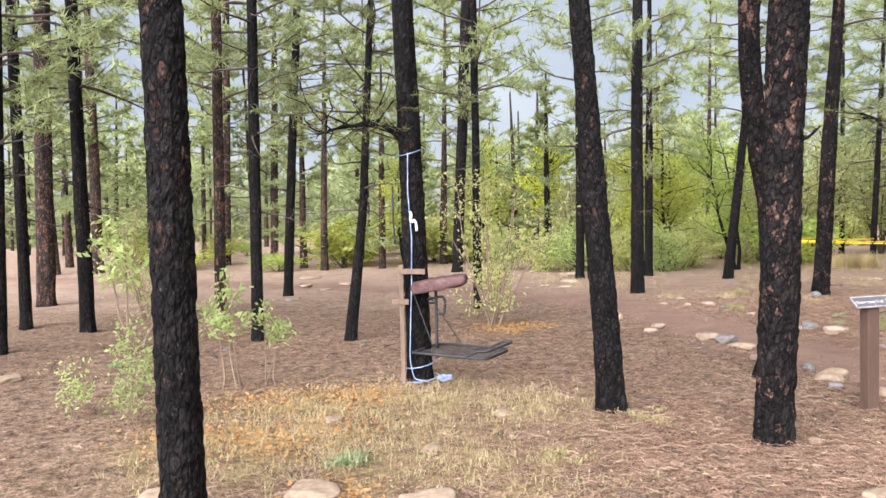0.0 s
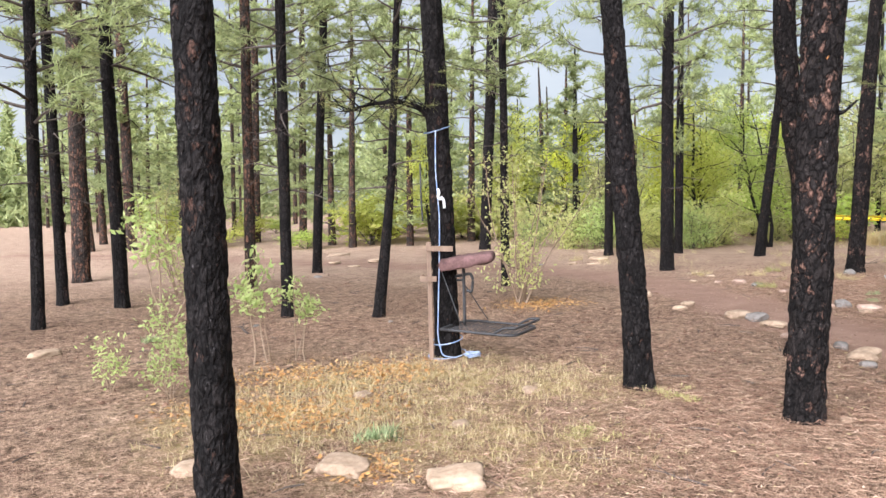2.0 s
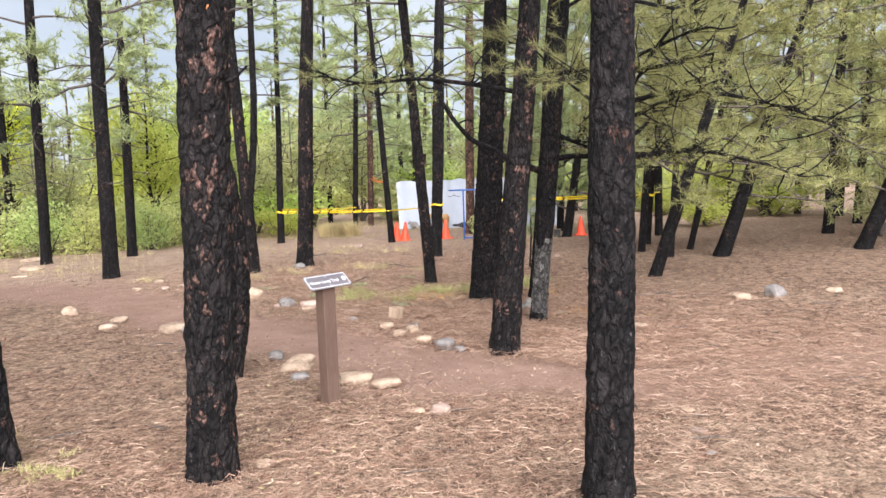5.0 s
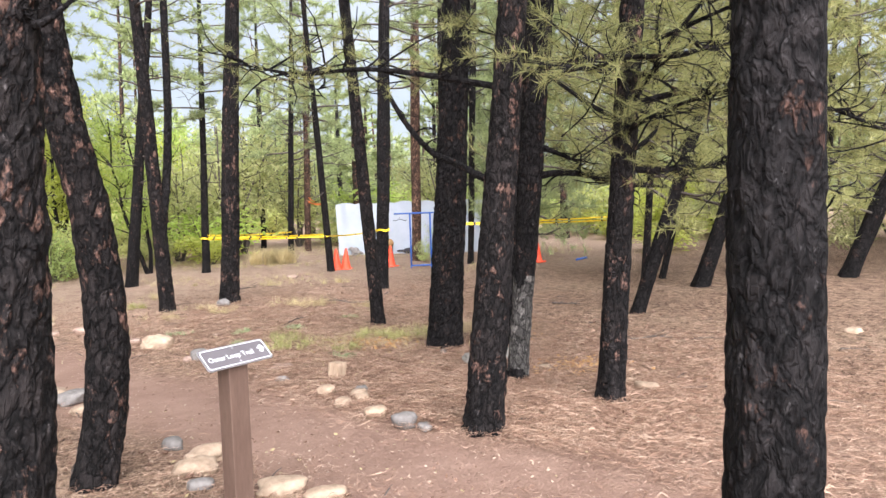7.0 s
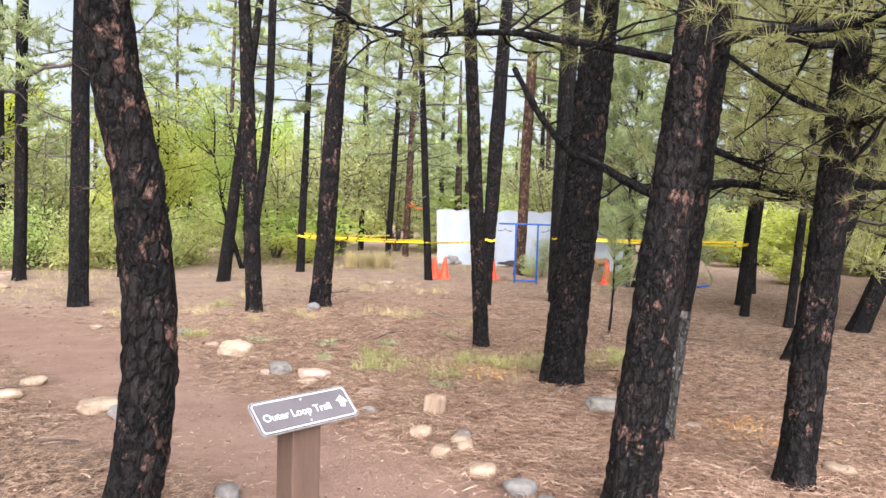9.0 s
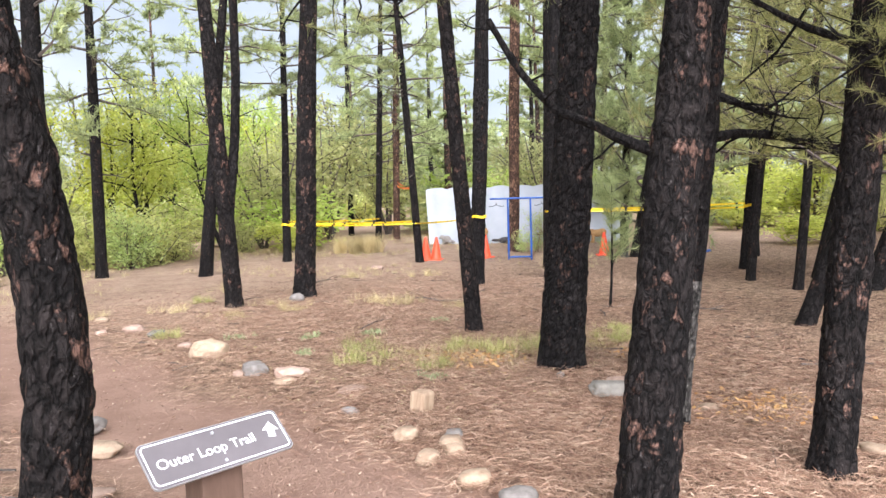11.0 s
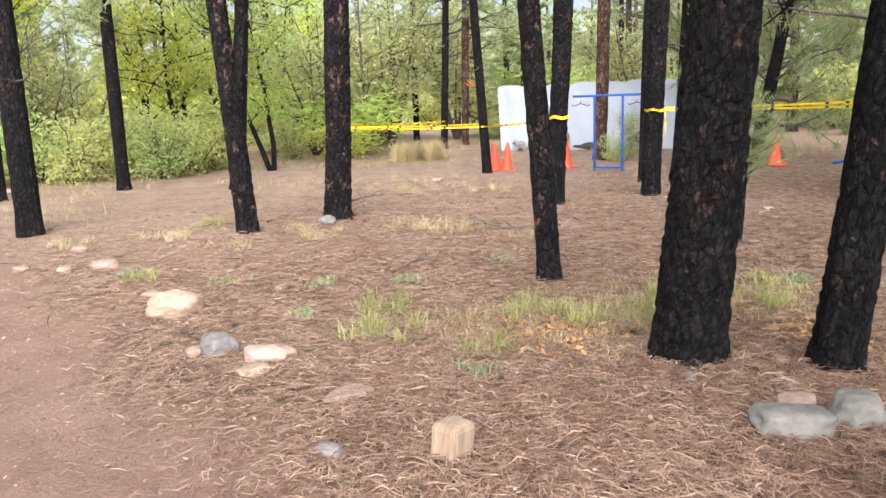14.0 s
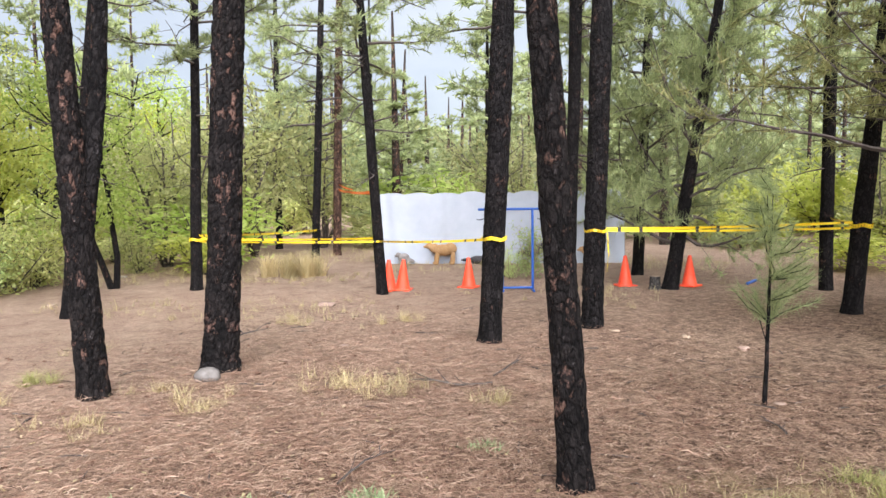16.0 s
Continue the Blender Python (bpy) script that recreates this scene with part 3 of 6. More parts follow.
def pine(x, y, r, lean=(0, 0), at=(3.0, 0.1), top=9.5, crown=None, start=4.0, size=1.0, detail=1, bend=(), twigs=None, bark=None, label="", spin=0.0, grey_to=0.0):
    """A pine: at gives the radius higher up as (z, radius). detail 2 is for trunks that stand close to the walk."""
    seed_count[0] += 1
    bark = bark or BARK
    label = label or "tall ponderosa pine with fire-blackened plated bark"
    tree = thing("pine_tree", label, "pine tree", leaning(x, y, lean), "pine trees")
    profile = [(0, r * 0.86), (0.4, r * 0.86), at, (top, 0.03)]
    segs, step, relief = {2: (48, 0.028, 0.085), 1: (16, 0.12, 0.045), 0: (8, 0.8, 0.0)}[detail]
    me = trunk_mesh(seed_count[0], top, profile, bend, segs, step, relief, bark)
    if grey_to:
        me.materials.append(BARK_GREY)
        for f in me.polygons:
            c = f.center
            if c.z < grey_to + 0.25 * noise.noise((c.x * 9, c.y * 9, 0)) and c.z > 0.1 + 0.1 * noise.noise((c.x * 14, c.y * 14, 4)):
                f.material_index = 1
    part("trunk", me, tree)
    shift = Matrix()
    if bend:
        shift = Matrix.Translation((bend[-1][1], bend[-1][2], 0))
    if crown:
        m = shift @ pose(0, 0, start, 0, 0, spin or seed_count[0] * 77 % 360) @ Matrix.Diagonal((size, size, max(0.3, (top - start) / (6.5 if crown in MID_CROWNS + THIN_CROWNS else 8.0 if crown in FAR_CROWNS else 5.0)), 1))
        a, b = tagged(part("branch_wood", crown[0], tree), kind="stuff"), part("crown", crown[1], tree)
        a.matrix_basis = m
        b.matrix_basis = m
    if twigs is not None:
        w = tagged(part("twig_wood", TWIGS[twigs % 3], tree), kind="stuff")
        w.matrix_basis = pose(0, 0, 0, 0, 0, seed_count[0] * 53 % 360)
    return tree


# the pines that stand along the walk
M, FR, LO, WD, TH = MID_CROWNS, FAR_CROWNS, LOW_CROWNS, WIDE_CROWNS, THIN_CROWNS
pine(-1.4, 3.84, 0.13, (0.0, -0.021), (3.0, 0.104), 10, TH[0], 4.6, 1.0, 2, twigs=None, label="near ponderosa pine with thick black plated bark")
tree_stand_pine = pine(-0.27, 7.92, 0.15, (-0.021, 0), (4.0, 0.105), 10, TH[1], 4.0, 1.0, 2, label="charred pine with a hunting tree stand roped to it")
pine(1.427, 6.45, 0.137, (-0.061, 0.014), (3.0, 0.09), 10, TH[0], 4.6, 0.9, 2, label="leaning pine with smooth fire-blackened bark")
forked = pine(2.4, 5.47, 0.154, (0.047, 0.004), (3.0, 0.138), 10, TH[1], 4.4, 0.9, 2, bark=BARK_FLAKED, label="blackened pine with an orange resin scar")
pine(3.252, 7.55, 0.14, (0, 0), (2.7, 0.106), 9.5, TH[0], 4.4, 0.9, 2, bend=((0, 0, 0), (0.4, 0.09, 0), (0.8, 0.134, 0), (1.2, 0.127, 0), (1.7, 0.073, 0), (2.2, -0.036, 0), (2.7, -0.095, 0), (3.2, -0.13, 0), (10, -0.2, 0.05)), bark=BARK_FLAKED, label="crooked charred pine that bows beside the trail")
pine(3.69, 3.65, 0.129, (0.022, -0.01), (3.0, 0.092), 9, LO[1], 3.0, 0.9, 2, label="close ponderosa pine with deep black bark plates")
pine(7.564, 14.97, 0.179, (0.052, -0.034), (3.0, 0.136), 11, TH[1], 5.2, 1.1, 2, bark=BARK_FLAKED, label="thick blackened pine with a stone at its foot")
pine(11.62, 18.17, 0.097, (-0.066, 0.007), (3.0, 0.074), 9, M[2], 3.4, 0.8, 1, label="slender leaning charred pine beside orange cones", twigs=1)
pine(7.853, 11.037, 0.099, (-0.043, 0.053), (3.0, 0.076), 9, TH[1], 4.3, 0.9, 2, bark=BARK_FLAKED, label="slim leaning blackened pine")
pine(10.26, 14.27, 0.131, (0.036, -0.034), (3.0, 0.12), 10, TH[0], 4.4, 0.9, 2, label="charred pine with yellow tape tied round it")
pine(11.69, 14.06, 0.137, (0.023, -0.02), (3.0, 0.117), 10, TH[1], 4.4, 0.9, 2, label="charred pine with a yellow tape end hanging down")
pine(12.54, 15.15, 0.085, (0.016, -0.016), (4.2, 0.085), 9, M[2], 4.0, 0.9, 1, twigs=0)
pine(14.65, 16.6, 0.086, (0.029, -0.032), (5, 0.08), 10, M[3], 4.0, 1.0, 1, twigs=2)
pine(14.7, 18.8, 0.15, (0.02, -0.02), (5, 0.125), 11, M[0], 4.5, 1.1, 1, bark=BARK_RED, label="ponderosa pine with reddish bark before a white sheet")
pine(7.45, 9.21, 0.214, (0.033, -0.063), (3.0, 0.152), 11, TH[1], 5.2, 1.1, 2, label="stout pine charred solid black")
hero = pine(5.646, 6.689, 0.156, (0.105, -0.031), (3.0, 0.097), 10, TH[0], 3.6, 1.0, 2, bark=BARK_FLAKED, label="leaning charred pine with crooked low limbs")
grey_foot = pine(6.88, 7.55, 0.105, (0.051, -0.075), (3.0, 0.118), 9, LO[0], 3.3, 0.8, 2, grey_to=0.95, label="charred pine with a grey scorched base")
pine(7.943, 8.684, 0.142, (0.066, -0.054), (3.0, 0.088), 10, TH[0], 4.2, 0.9, 2, label="straight charred pine beside a pale flat stone")
low_limbed = pine(6.86, 6.5, 0.12, (0.028, -0.068), (3.0, 0.09), 8.5, LO[1], 1.9, 1.0, 2, bark=BARK_FLAKED, label="blackened pine with low drooping green limbs", spin=320)
pine(10.61, 8.89, 0.108, (0.157, -0.28), (0.94, 0.095), 6, WD[0], 1.2, 0.9, 1, label="strongly leaning blackened pine with low foliage")
pine(13.6, 9.7, 0.16, (0.17, -0.27), (1.2, 0.12), 7, WD[1], 1.1, 1.1, 1, label="leaning dark pine with low foliage")
pine(16.17, 8.37, 0.17, (0.136, -0.35), (1.25, 0.145), 6, WD[0], 1.0, 1.1, 1, label="sharply leaning dark pine trunk")
pine(13.41, 11.45, 0.083, (0.044, -0.066), (1.3, 0.074), 7.5, WD[1], 1.8, 1.0, 1)
pine(12.93, 10.37, 0.078, (0.033, -0.057), (1.3, 0.06), 7, WD[0], 1.7, 1.0, 1)
pine(14.77, 12.46, 0.137, (0.027, -0.076), (3.0, 0.09), 9, WD[1], 3.4, 1.0, 1, label="charred pine with yellow tape tied to it")
pine(14.26, 10.9, 0.073, (0.108, -0.19), (0.8, 0.07), 7, WD[0], 1.8, 1.0, 1)
pine(16.76, 13.65, 0.113, (0, 0), (3.0, 0.09), 10, M[3], 3.4, 1.0, 1, twigs=1)
pine(15.25, 15.4, 0.135, (0.1, -0.12), (3.0, 0.085), 8, BUSHY_CROWNS[0], 0.7, 0.66, 1, label="bushy pine with living limbs almost to the ground")
pine(16.6, 17.0, 0.12, (0.02, -0.03), (3.0, 0.09), 8.5, BUSHY_CROWNS[0], 0.8, 0.9, 1, label="bushy pine with living limbs almost to the ground")
# forked pair by the blue frame's meadow
forked_pair = pine(6.425, 14.756, 0.129, (-0.05, -0.009), (3.0, 0.098), 9.5, TH[0], 4.6, 0.9, 2, bark=BARK_FLAKED, label="forked blackened pine, stout stem")
# background pines seen at the start
pine(-6.05, 10.3, 0.101, (0.025, 0.014), (4.8, 0.074), 9, M[1], 2.6, 0.9, 1, twigs=0)
pine(-7.11, 12.94, 0.116, (-0.003, 0), (5.6, 0.084), 10, M[2], 3.6, 0.9, 1, twigs=1)
pine(-8.67, 16.63, 0.221, (0.025, 0.013), (6.7, 0.165), 12, M[3], 4.2, 1.1, 1, twigs=2, bark=BARK_FAR, label="stout ponderosa pine with dark brown bark")
pine(-5.8, 12.35, 0.139, (-0.007, 0), (5.4, 0.091), 10, M[0], 3.6, 0.9, 1, twigs=0)
pine(-12.5, 27.91, 0.229, (0, 0), (8, 0.151), 13, FR[0], 4.5, 1.0, 1, twigs=1, bark=BARK_FAR)
pine(-4.35, 14.93, 0.129, (0.018, 0.005), (6.1, 0.096), 11, M[1], 3.8, 0.9, 1, twigs=2, bark=BARK_FAR)
pine(-8.7, 31.34, 0.17, (0.026, 0.007), (11, 0.14), 13, FR[1], 5, 1.0, 1, twigs=0, bark=BARK_FAR)
pine(-2.7, 11.02, 0.101, (0.013, 0.003), (5, 0.071), 9, M[2], 3.8, 0.8, 1, twigs=1)
pine(-7.15, 33.14, 0.2, (0.03, 0.011), (7.8, 0.145), 12, FR[2], 4.5, 1.0, 1, twigs=2, bark=BARK_FAR)
pine(-3.51, 17.43, 0.128, (0.06, 0.012), (6.8, 0.083), 10, M[3], 3.8, 1.0, 1, twigs=0)
pine(-1.33, 10.84, 0.097, (0.09, 0.012), (2.05, 0.06), 7, M[0], 3.0, 0.8, 1, twigs=1, bend=((0, 0, 0), (2, 0.06, 0), (5, -0.02, 0), (8, -0.05, 0)), label="thin leaning charred pine with feathery needles")
pine(0.58, 23.94, 0.197, (0.056, 0), (8.6, 0.159), 13, FR[3], 4.2, 0.9, 1, twigs=2)
pine(0.7, 14.25, 0.096, (0.006, 0), (5.8, 0.063), 9, M[1], 3.7, 0.8, 1, twigs=0)
pine(3.82, 20.53, 0.136, (0.012, -0.002), (6.9, 0.094), 11, M[2], 2.9, 0.9, 1, twigs=1)
pine(4.27, 16.32, 0.166, (0.012, -0.003), (6.3, 0.105), 11, M[3], 3.3, 0.8, 1, twigs=2)
pine(5.72, 20.6, 0.131, (0.01, -0.017), (3.0, 0.101), 10, M[0], 2.7, 0.9, 1, twigs=0)
pine(7.35, 19.23, 0.144, (0.109, -0.034), (3.1, 0.1), 9, M[1], 4.0, 0.9, 1, twigs=1, label="leaning charred pine behind the forked one")
pine(9.72, 20.9, 0.111, (0.024, -0.009), (4.9, 0.064), 9, M[2], 3.6, 0.9, 1, twigs=2, label="slim charred pine with yellow tape tied to it")
pine(3.83, 26.63, 0.139, (0.008, 0), (4.6, 0.079), 6.5, FR[4], 0.9, 0.8, 1, label="young bushy pine at the clearing's edge")
pine(14.1, 24.5, 0.113, (0.04, -0.023), (4, 0.084), 10, M[3], 3.0, 0.9, 1, twigs=0)
pine(15.2, 25.3, 0.123, (0.027, -0.016), (4.4, 0.106), 11, M[0], 3.0, 1.0, 1, bark=BARK_RED, twigs=1)
pine(15.23, 28.53, 0.114, (0.011, -0.006), (4.2, 0.08), 10, M[1], 2.0, 1.0, 1, twigs=2)
pine(24.5, 29.5, 0.13, (0, 0), (5, 0.1), 8.2, FR[1], 1.2, 0.75, 0, label="conical young pine behind the white sheet")
pine(20.6, 31.5, 0.13, (0, 0), (5, 0.1), 7.6, FR[2], 1.2, 0.75, 0, label="conical young pine behind the white sheet")

pine(19.2, 10.6, 0.15, (0.03, -0.05), (3, 0.11), 8.5, WD[0], 1.5, 1.1, 1, label="bushy dark pine at the clearing's edge")
pine(21.0, 8.2, 0.15, (0.03, 0), (3, 0.11), 9, WD[1], 1.8, 1.2, 1, label="bushy dark pine at the clearing's edge")
pine(18.6, 5.6, 0.14, (0.05, -0.1), (3, 0.1), 8, WD[0], 1.7, 1.1, 1, label="bushy dark pine at the clearing's edge")
for k, (x, y, h) in enumerate(((22.5, 11.5, 7.5), (24.0, 9.3, 8.0), (22.0, 5.8, 8.0), (25.5, 13.5, 8.5), (20.5, 3.8, 7.5))):
    pine(x, y, 0.13, (0.03, -0.05), (3, 0.1), h, WD[k % 2], 0.9, 1.0, 1, label="bushy olive-green pine with foliage near the ground")

# the forest beyond
rnd = random.Random(7)
placed = [(15, 26), (4, 26), (0.6, 24), (20.6, 31.5), (24.5, 29.5), (-8.7, 31)]
count = 0
while count < 115:
    az, d = radians(rnd.uniform(-34, 84)), 23 + 45 * rnd.random() ** 1.3
    x, y = 2 + d * math.sin(az), 4 + d * math.cos(az)
    if 12 < x < 22 and 16 < y < 26 or any(math.hypot(x - a, y - b) < 1.9 for a, b in placed) or off_trail(x, y) < 1.5:
        continue
    dg = math.degrees(az)
    clear = -4 < dg < 21 or 32 < dg < 41
    if rnd.random() < (0.45 if clear else 0.25 if dg < -4 else 0):
        continue
    placed.append((x, y))
    count += 1
    young = rnd.random() < (0.93 if clear else 0.45)
    h = rnd.uniform(4.0, 6.4) if young else rnd.uniform(9, 13)
    pine(x, y, rnd.uniform(0.1, 0.2), (rnd.gauss(0, 0.025), rnd.gauss(0, 0.025)), (4, 0.1), h, FR[count % 5], rnd.uniform(0.3, 1.0) if young else rnd.uniform(1.8, 4.0), rnd.uniform(0.75, 1.1), 0,
         bark=BARK_FAR, label="young green pine of the far forest" if young else "distant ponderosa pine with a dark trunk")

# woods on the skyline, past counting
rng_w = np.random.default_rng(12)
wc, wd = [], []
for _ in range(330):
    az, d = radians(rng_w.uniform(-42, 92)), rng_w.uniform(70, 100)
    x, y, h, w = 2 + d * math.sin(az), 4 + d * math.cos(az), rng_w.uniform(6, 11), rng_w.uniform(1.6, 2.8)
    f = rng_w.uniform(0, 1, 60)
    a = rng_w.uniform(0, 6.28, 60)
    rr = w * (1.05 - f) * np.sqrt(rng_w.uniform(0.1, 1, 60))
    wc.append(np.stack([x + rr * np.cos(a), y + rr * np.sin(a), GZ + 0.3 + f * h], 1))
wc = np.concatenate(wc)
wv_, wt_ = tufts(wc, np.tile((0, 0, 1.0), (len(wc), 1)), 6, 0.9, 0.16, rng_w, 0.9)
tagged(new("far_woods", mesh_np("far_woods", wv_, wt_, NEEDLE)), "hazy green pine woods on the skyline", "woods", kind="stuff")

# beside and behind the walk, out of view
for x, y in ((-5, 3), (-8, 7), (2, -7), (10, 0), (13, -3), (17, 4), (20, 7), (-12, -14), (6, -20)):
    pine(x, y, 0.15, (0.02, 0.01), (5, 0.1), 10.5, FR[int(x) % 5], 3.6, 1.0, 0)


# ---- oaks and shrubs ----
def oak_meshes(seed, height, radius, stems, leaves, leaf, mat, wood_mat=TWIG, low=0.15, thick=0.03, fork=0.25, upright=0.0):
    """A shrubby oak: several crooked stems that fork, with many small leaves in clumps."""
    rng = np.random.default_rng(seed)
    s = Soup()
    tips = []
    for i in range(stems):
        head = i * 2.4 + rng.uniform(-0.4, 0.4)
        ln = height * rng.uniform(0.7, 1.0)
        p = limb_path(rng, (rng.normal(0, 0.05), rng.normal(0, 0.05), -0.05), head, 1.25 - rng.uniform(0, 0.45) * radius / height * (1 - upright) + 0.2 * upright, ln, 7, 0.16)
        s.tube(p, np.linspace(thick, thick * 0.2, len(p)), 6, False)
        for _ in range(7 if stems > 2 else 14):
            f = rng.uniform(fork, 1)
            k = min(int(f * 7), 6)
            b = limb_path(rng, p[k], rng.uniform(0, 6.28), rng.uniform(0.1, 0.9), radius * rng.uniform(0.3, 0.8), 4, 0.3)
            s.tube(b, np.linspace(thick * 0.35, thick * 0.1, len(b)), 3, False)
            for q in b[1:]:
                tips.append(q)
            for _ in range(2):
                c = limb_path(rng, b[2], rng.uniform(0, 6.28), rng.uniform(-0.2, 0.8), radius * 0.3, 3, 0.3)
                if thick < 0.025:
                    s.tube(c, np.linspace(thick * 0.14, thick * 0.06, len(c)), 3, False)
                tips += [c[1], c[2], c[3]]
    tips = np.array([t for t in tips if t[2] > low * height])
    c = tips[rng.integers(0, len(tips), leaves)] + rng.normal(0, radius * 0.10, (leaves, 3))
    c[:, 2] = np.maximum(c[:, 2], 0.05)
    u = rng.standard_normal((leaves, 3))
    u /= np.linalg.norm(u, axis=1)[:, None]
    w = np.cross(u, rng.standard_normal((leaves, 3)))
    w /= np.linalg.norm(w, axis=1)[:, None]
    a = leaf * rng.uniform(0.6, 1.25, (leaves, 1))
    up = np.cross(u, w)
    v = np.stack([c - u * a, c + w * a * 0.42 + up * a * 0.15, c + u * a, c - w * a * 0.42 + up * a * 0.15], 1).reshape(-1, 3)
    n = np.arange(leaves) * 4
    t = np.concatenate([np.stack([n, n + 1, n + 2], 1), np.stack([n, n + 2, n + 3], 1)])
    return s.mesh("stem_wood", wood_mat), mesh_np("foliage", v, t, mat)


BUSH = [oak_meshes(200 + i, 2.2, 1.5, 5, 1400, 0.1, mt, TWIG, 0.05) for i, mt in enumerate((OAK, OAK, OAK_PALE, OAK_GREEN))]
OAKTREE = [oak_meshes(220 + i, 5.6, 2.0, n_stem, 4200, 0.062, mt, BARK, lowest, 0.075, 0.3, 0.6) for i, (mt, n_stem, lowest) in enumerate(((OAK, 2, 0.3), (OAK_YELLOW, 2, 0.3), (OAK_GREEN, 2, 0.1)))]
JUNIPER = [oak_meshes(240 + i, 4.6, 2.0, 6, 4200, 0.072, JUNIPER_LEAF, TWIG, 0.2, 0.06, 0.25) for i in range(2)]


def shrub(name, meshes, x, y, scale, label, category, spin=0, squash=1.0, group=""):
    ob = thing(name, label, category, pose(x, y, hill(x, y), 0, 0, spin) @ Matrix.Diagonal((scale, scale, scale * squash, 1)), group)
    part("stem_wood", meshes[0], ob)
    part("foliage", meshes[1], ob)
    return ob


for k, x, y, sc, spin, words in (
        (0, 10.2, 33.0, 1.2, 20, "bright yellow-green gambel oak with a forked trunk"),
        (0, 12.4, 36.0, 1.25, 140, "bright yellow-green gambel oak"),
        (0, 7.45, 24.1, 0.95, 60, "bright yellow-green gambel oak with a dark forked trunk"),
        (1, 6.75, 24.4, 0.85, 100, "yellowing gambel oak with dark crooked stems"),
        (2, 8.78, 22.1, 0.78, 200, "fresh green gambel oak with low leafy limbs"),
        (1, 4.2, 28.5, 1.0, 250, "yellowing gambel oak with dark crooked stems"),
        (0, 1.6, 30.0, 1.0, 300, "bright yellow-green gambel oak"),
        (2, 10.9, 28.5, 0.9, 10, "fresh green gambel oak behind yellow tape"),
        (0, -1.2, 27.0, 0.8, 95, "bright yellow-green gambel oak"),
        (0, 3.0, 33.5, 1.1, 15, "bright yellow-green gambel oak"),
        (1, 15.0, 37.0, 1.1, 45, "yellowing gambel oak in the far wood")):
    shrub("oak_tree", OAKTREE[k], x, y, sc, words, "oak tree", spin)
for k, (x, y, sc, spin) in enumerate(((12.3, 25.6, 1.0, 0), (13.5, 26.5, 1.1, 70), (10.9, 25.6, 0.85, 130), (16.4, 28.0, 1.0, 200), (5.3, 26.2, 0.8, 20), (4.4, 23.9, 0.75, 300), (19.8, 23.5, 0.9, 40), (24.5, 15.5, 0.75, 10), (26.0, 11.0, 0.8, 90), (23.5, 7.5, 0.7, 170), (25.0, 4.0, 0.8, 250), (19.0, 9.3, 0.45, 33))):
    shrub("juniper_tree", JUNIPER[k % 2], x, y, sc, "olive-green bushy juniper with several crooked dark stems", "juniper", spin)
brnd = random.Random(11)
for i in range(105):
    az = radians(brnd.uniform(-30, 62))
    d = brnd.uniform(25, 42) if i % 8 else brnd.uniform(21, 27)
    x, y = 2 + d * math.sin(az), 3 + d * math.cos(az)
    if 12 < x < 23 and 15 < y < 25.5 or off_trail(x, y) < 1.6 or az < -0.12 and i % 2:
        continue
    k = (0, 2, 1, 2, 3, 2)[i % 6]
    shrub("oak_shrub", BUSH[k], x, y, brnd.uniform(0.7, 1.6), ("bright yellow-green oak shrub", "bright yellow-green oak shrub", "pale olive oak shrub", "fresh green oak shrub")[k], "shrub", brnd.uniform(0, 360), brnd.uniform(0.5, 0.85) * (0.65 if d < 29 else 1.0), "oak shrubs")
fine_bush = [oak_meshes(206 + i, 1.7, 1.25, 8, 3000, 0.05, mt, TWIG, 0.03, 0.022, 0.08) for i, mt in enumerate((OAK_PALE, SPROUT))]
for k, (x, y, sc) in enumerate(((5.0, 22.6, 0.9), (5.9, 22.9, 1.0), (6.6, 22.3, 0.85), (7.2, 22.9, 0.9), (7.8, 23.5, 0.8), (4.1, 22.9, 1.05), (3.2, 23.4, 0.9), (8.2, 25.0, 1.0), (2.2, 24.6, 0.8), (9.9, 24.4, 0.7))):
    shrub("oak_shrub", fine_bush[k % 3 == 2], x, y, sc, "low pale yellow-green shrub with fine leaves", "shrub", k * 67, 0.85, "oak shrubs")
# oak saplings close to the walk
sap_a = oak_meshes(301, 2.7, 0.8, 9, 2300, 0.034, OAK_PALE, TWIG_PALE, 0.12, 0.016, 0.15)
shrub("oak_sapling", sap_a, 0.78, 11.75, 1.0, "sparse pale-green young oak with many thin stems", "sapling", 30)
sap_b = oak_meshes(302, 1.35, 0.45, 3, 260, 0.044, SPROUT, TWIG_PALE, 0.45, 0.012, 0.4)
shrub("oak_sapling", sap_b, -2.18, 7.72, 1.0, "thin oak sapling with bright green leaves at its top", "sapling", 0)
shrub("oak_sapling", sap_b, -1.85, 7.85, 0.75, "thin oak sapling with bright green leaves at its top", "sapling", 150)
sap_c = oak_meshes(303, 1.2, 0.7, 4, 280, 0.044, SPROUT, TWIG_PALE, 0.2, 0.011, 0.2)
shrub("oak_sapling", sap_c, -3.15, 7.5, 0.75, "low oak sprout with bright green leaves", "sapling", 40)
shrub("oak_sapling", sap_c, -2.6, 6.3, 0.6, "low oak sprout with yellow-green leaves", "sapling", 190)
shrub("oak_sapling", sap_c, -3.3, 6.6, 0.5, "low oak sprout with yellow-green leaves", "sapling", 100)
shrub("oak_sapling", sap_a, -5.3, 13.6, 0.95, "slender oak sapling with dense pale-green leaves", "sapling", 120)
shrub("oak_sapling", sap_b, -4.3, 10.5, 1.5, "slim oak sapling with bright green leaves", "sapling", 80)
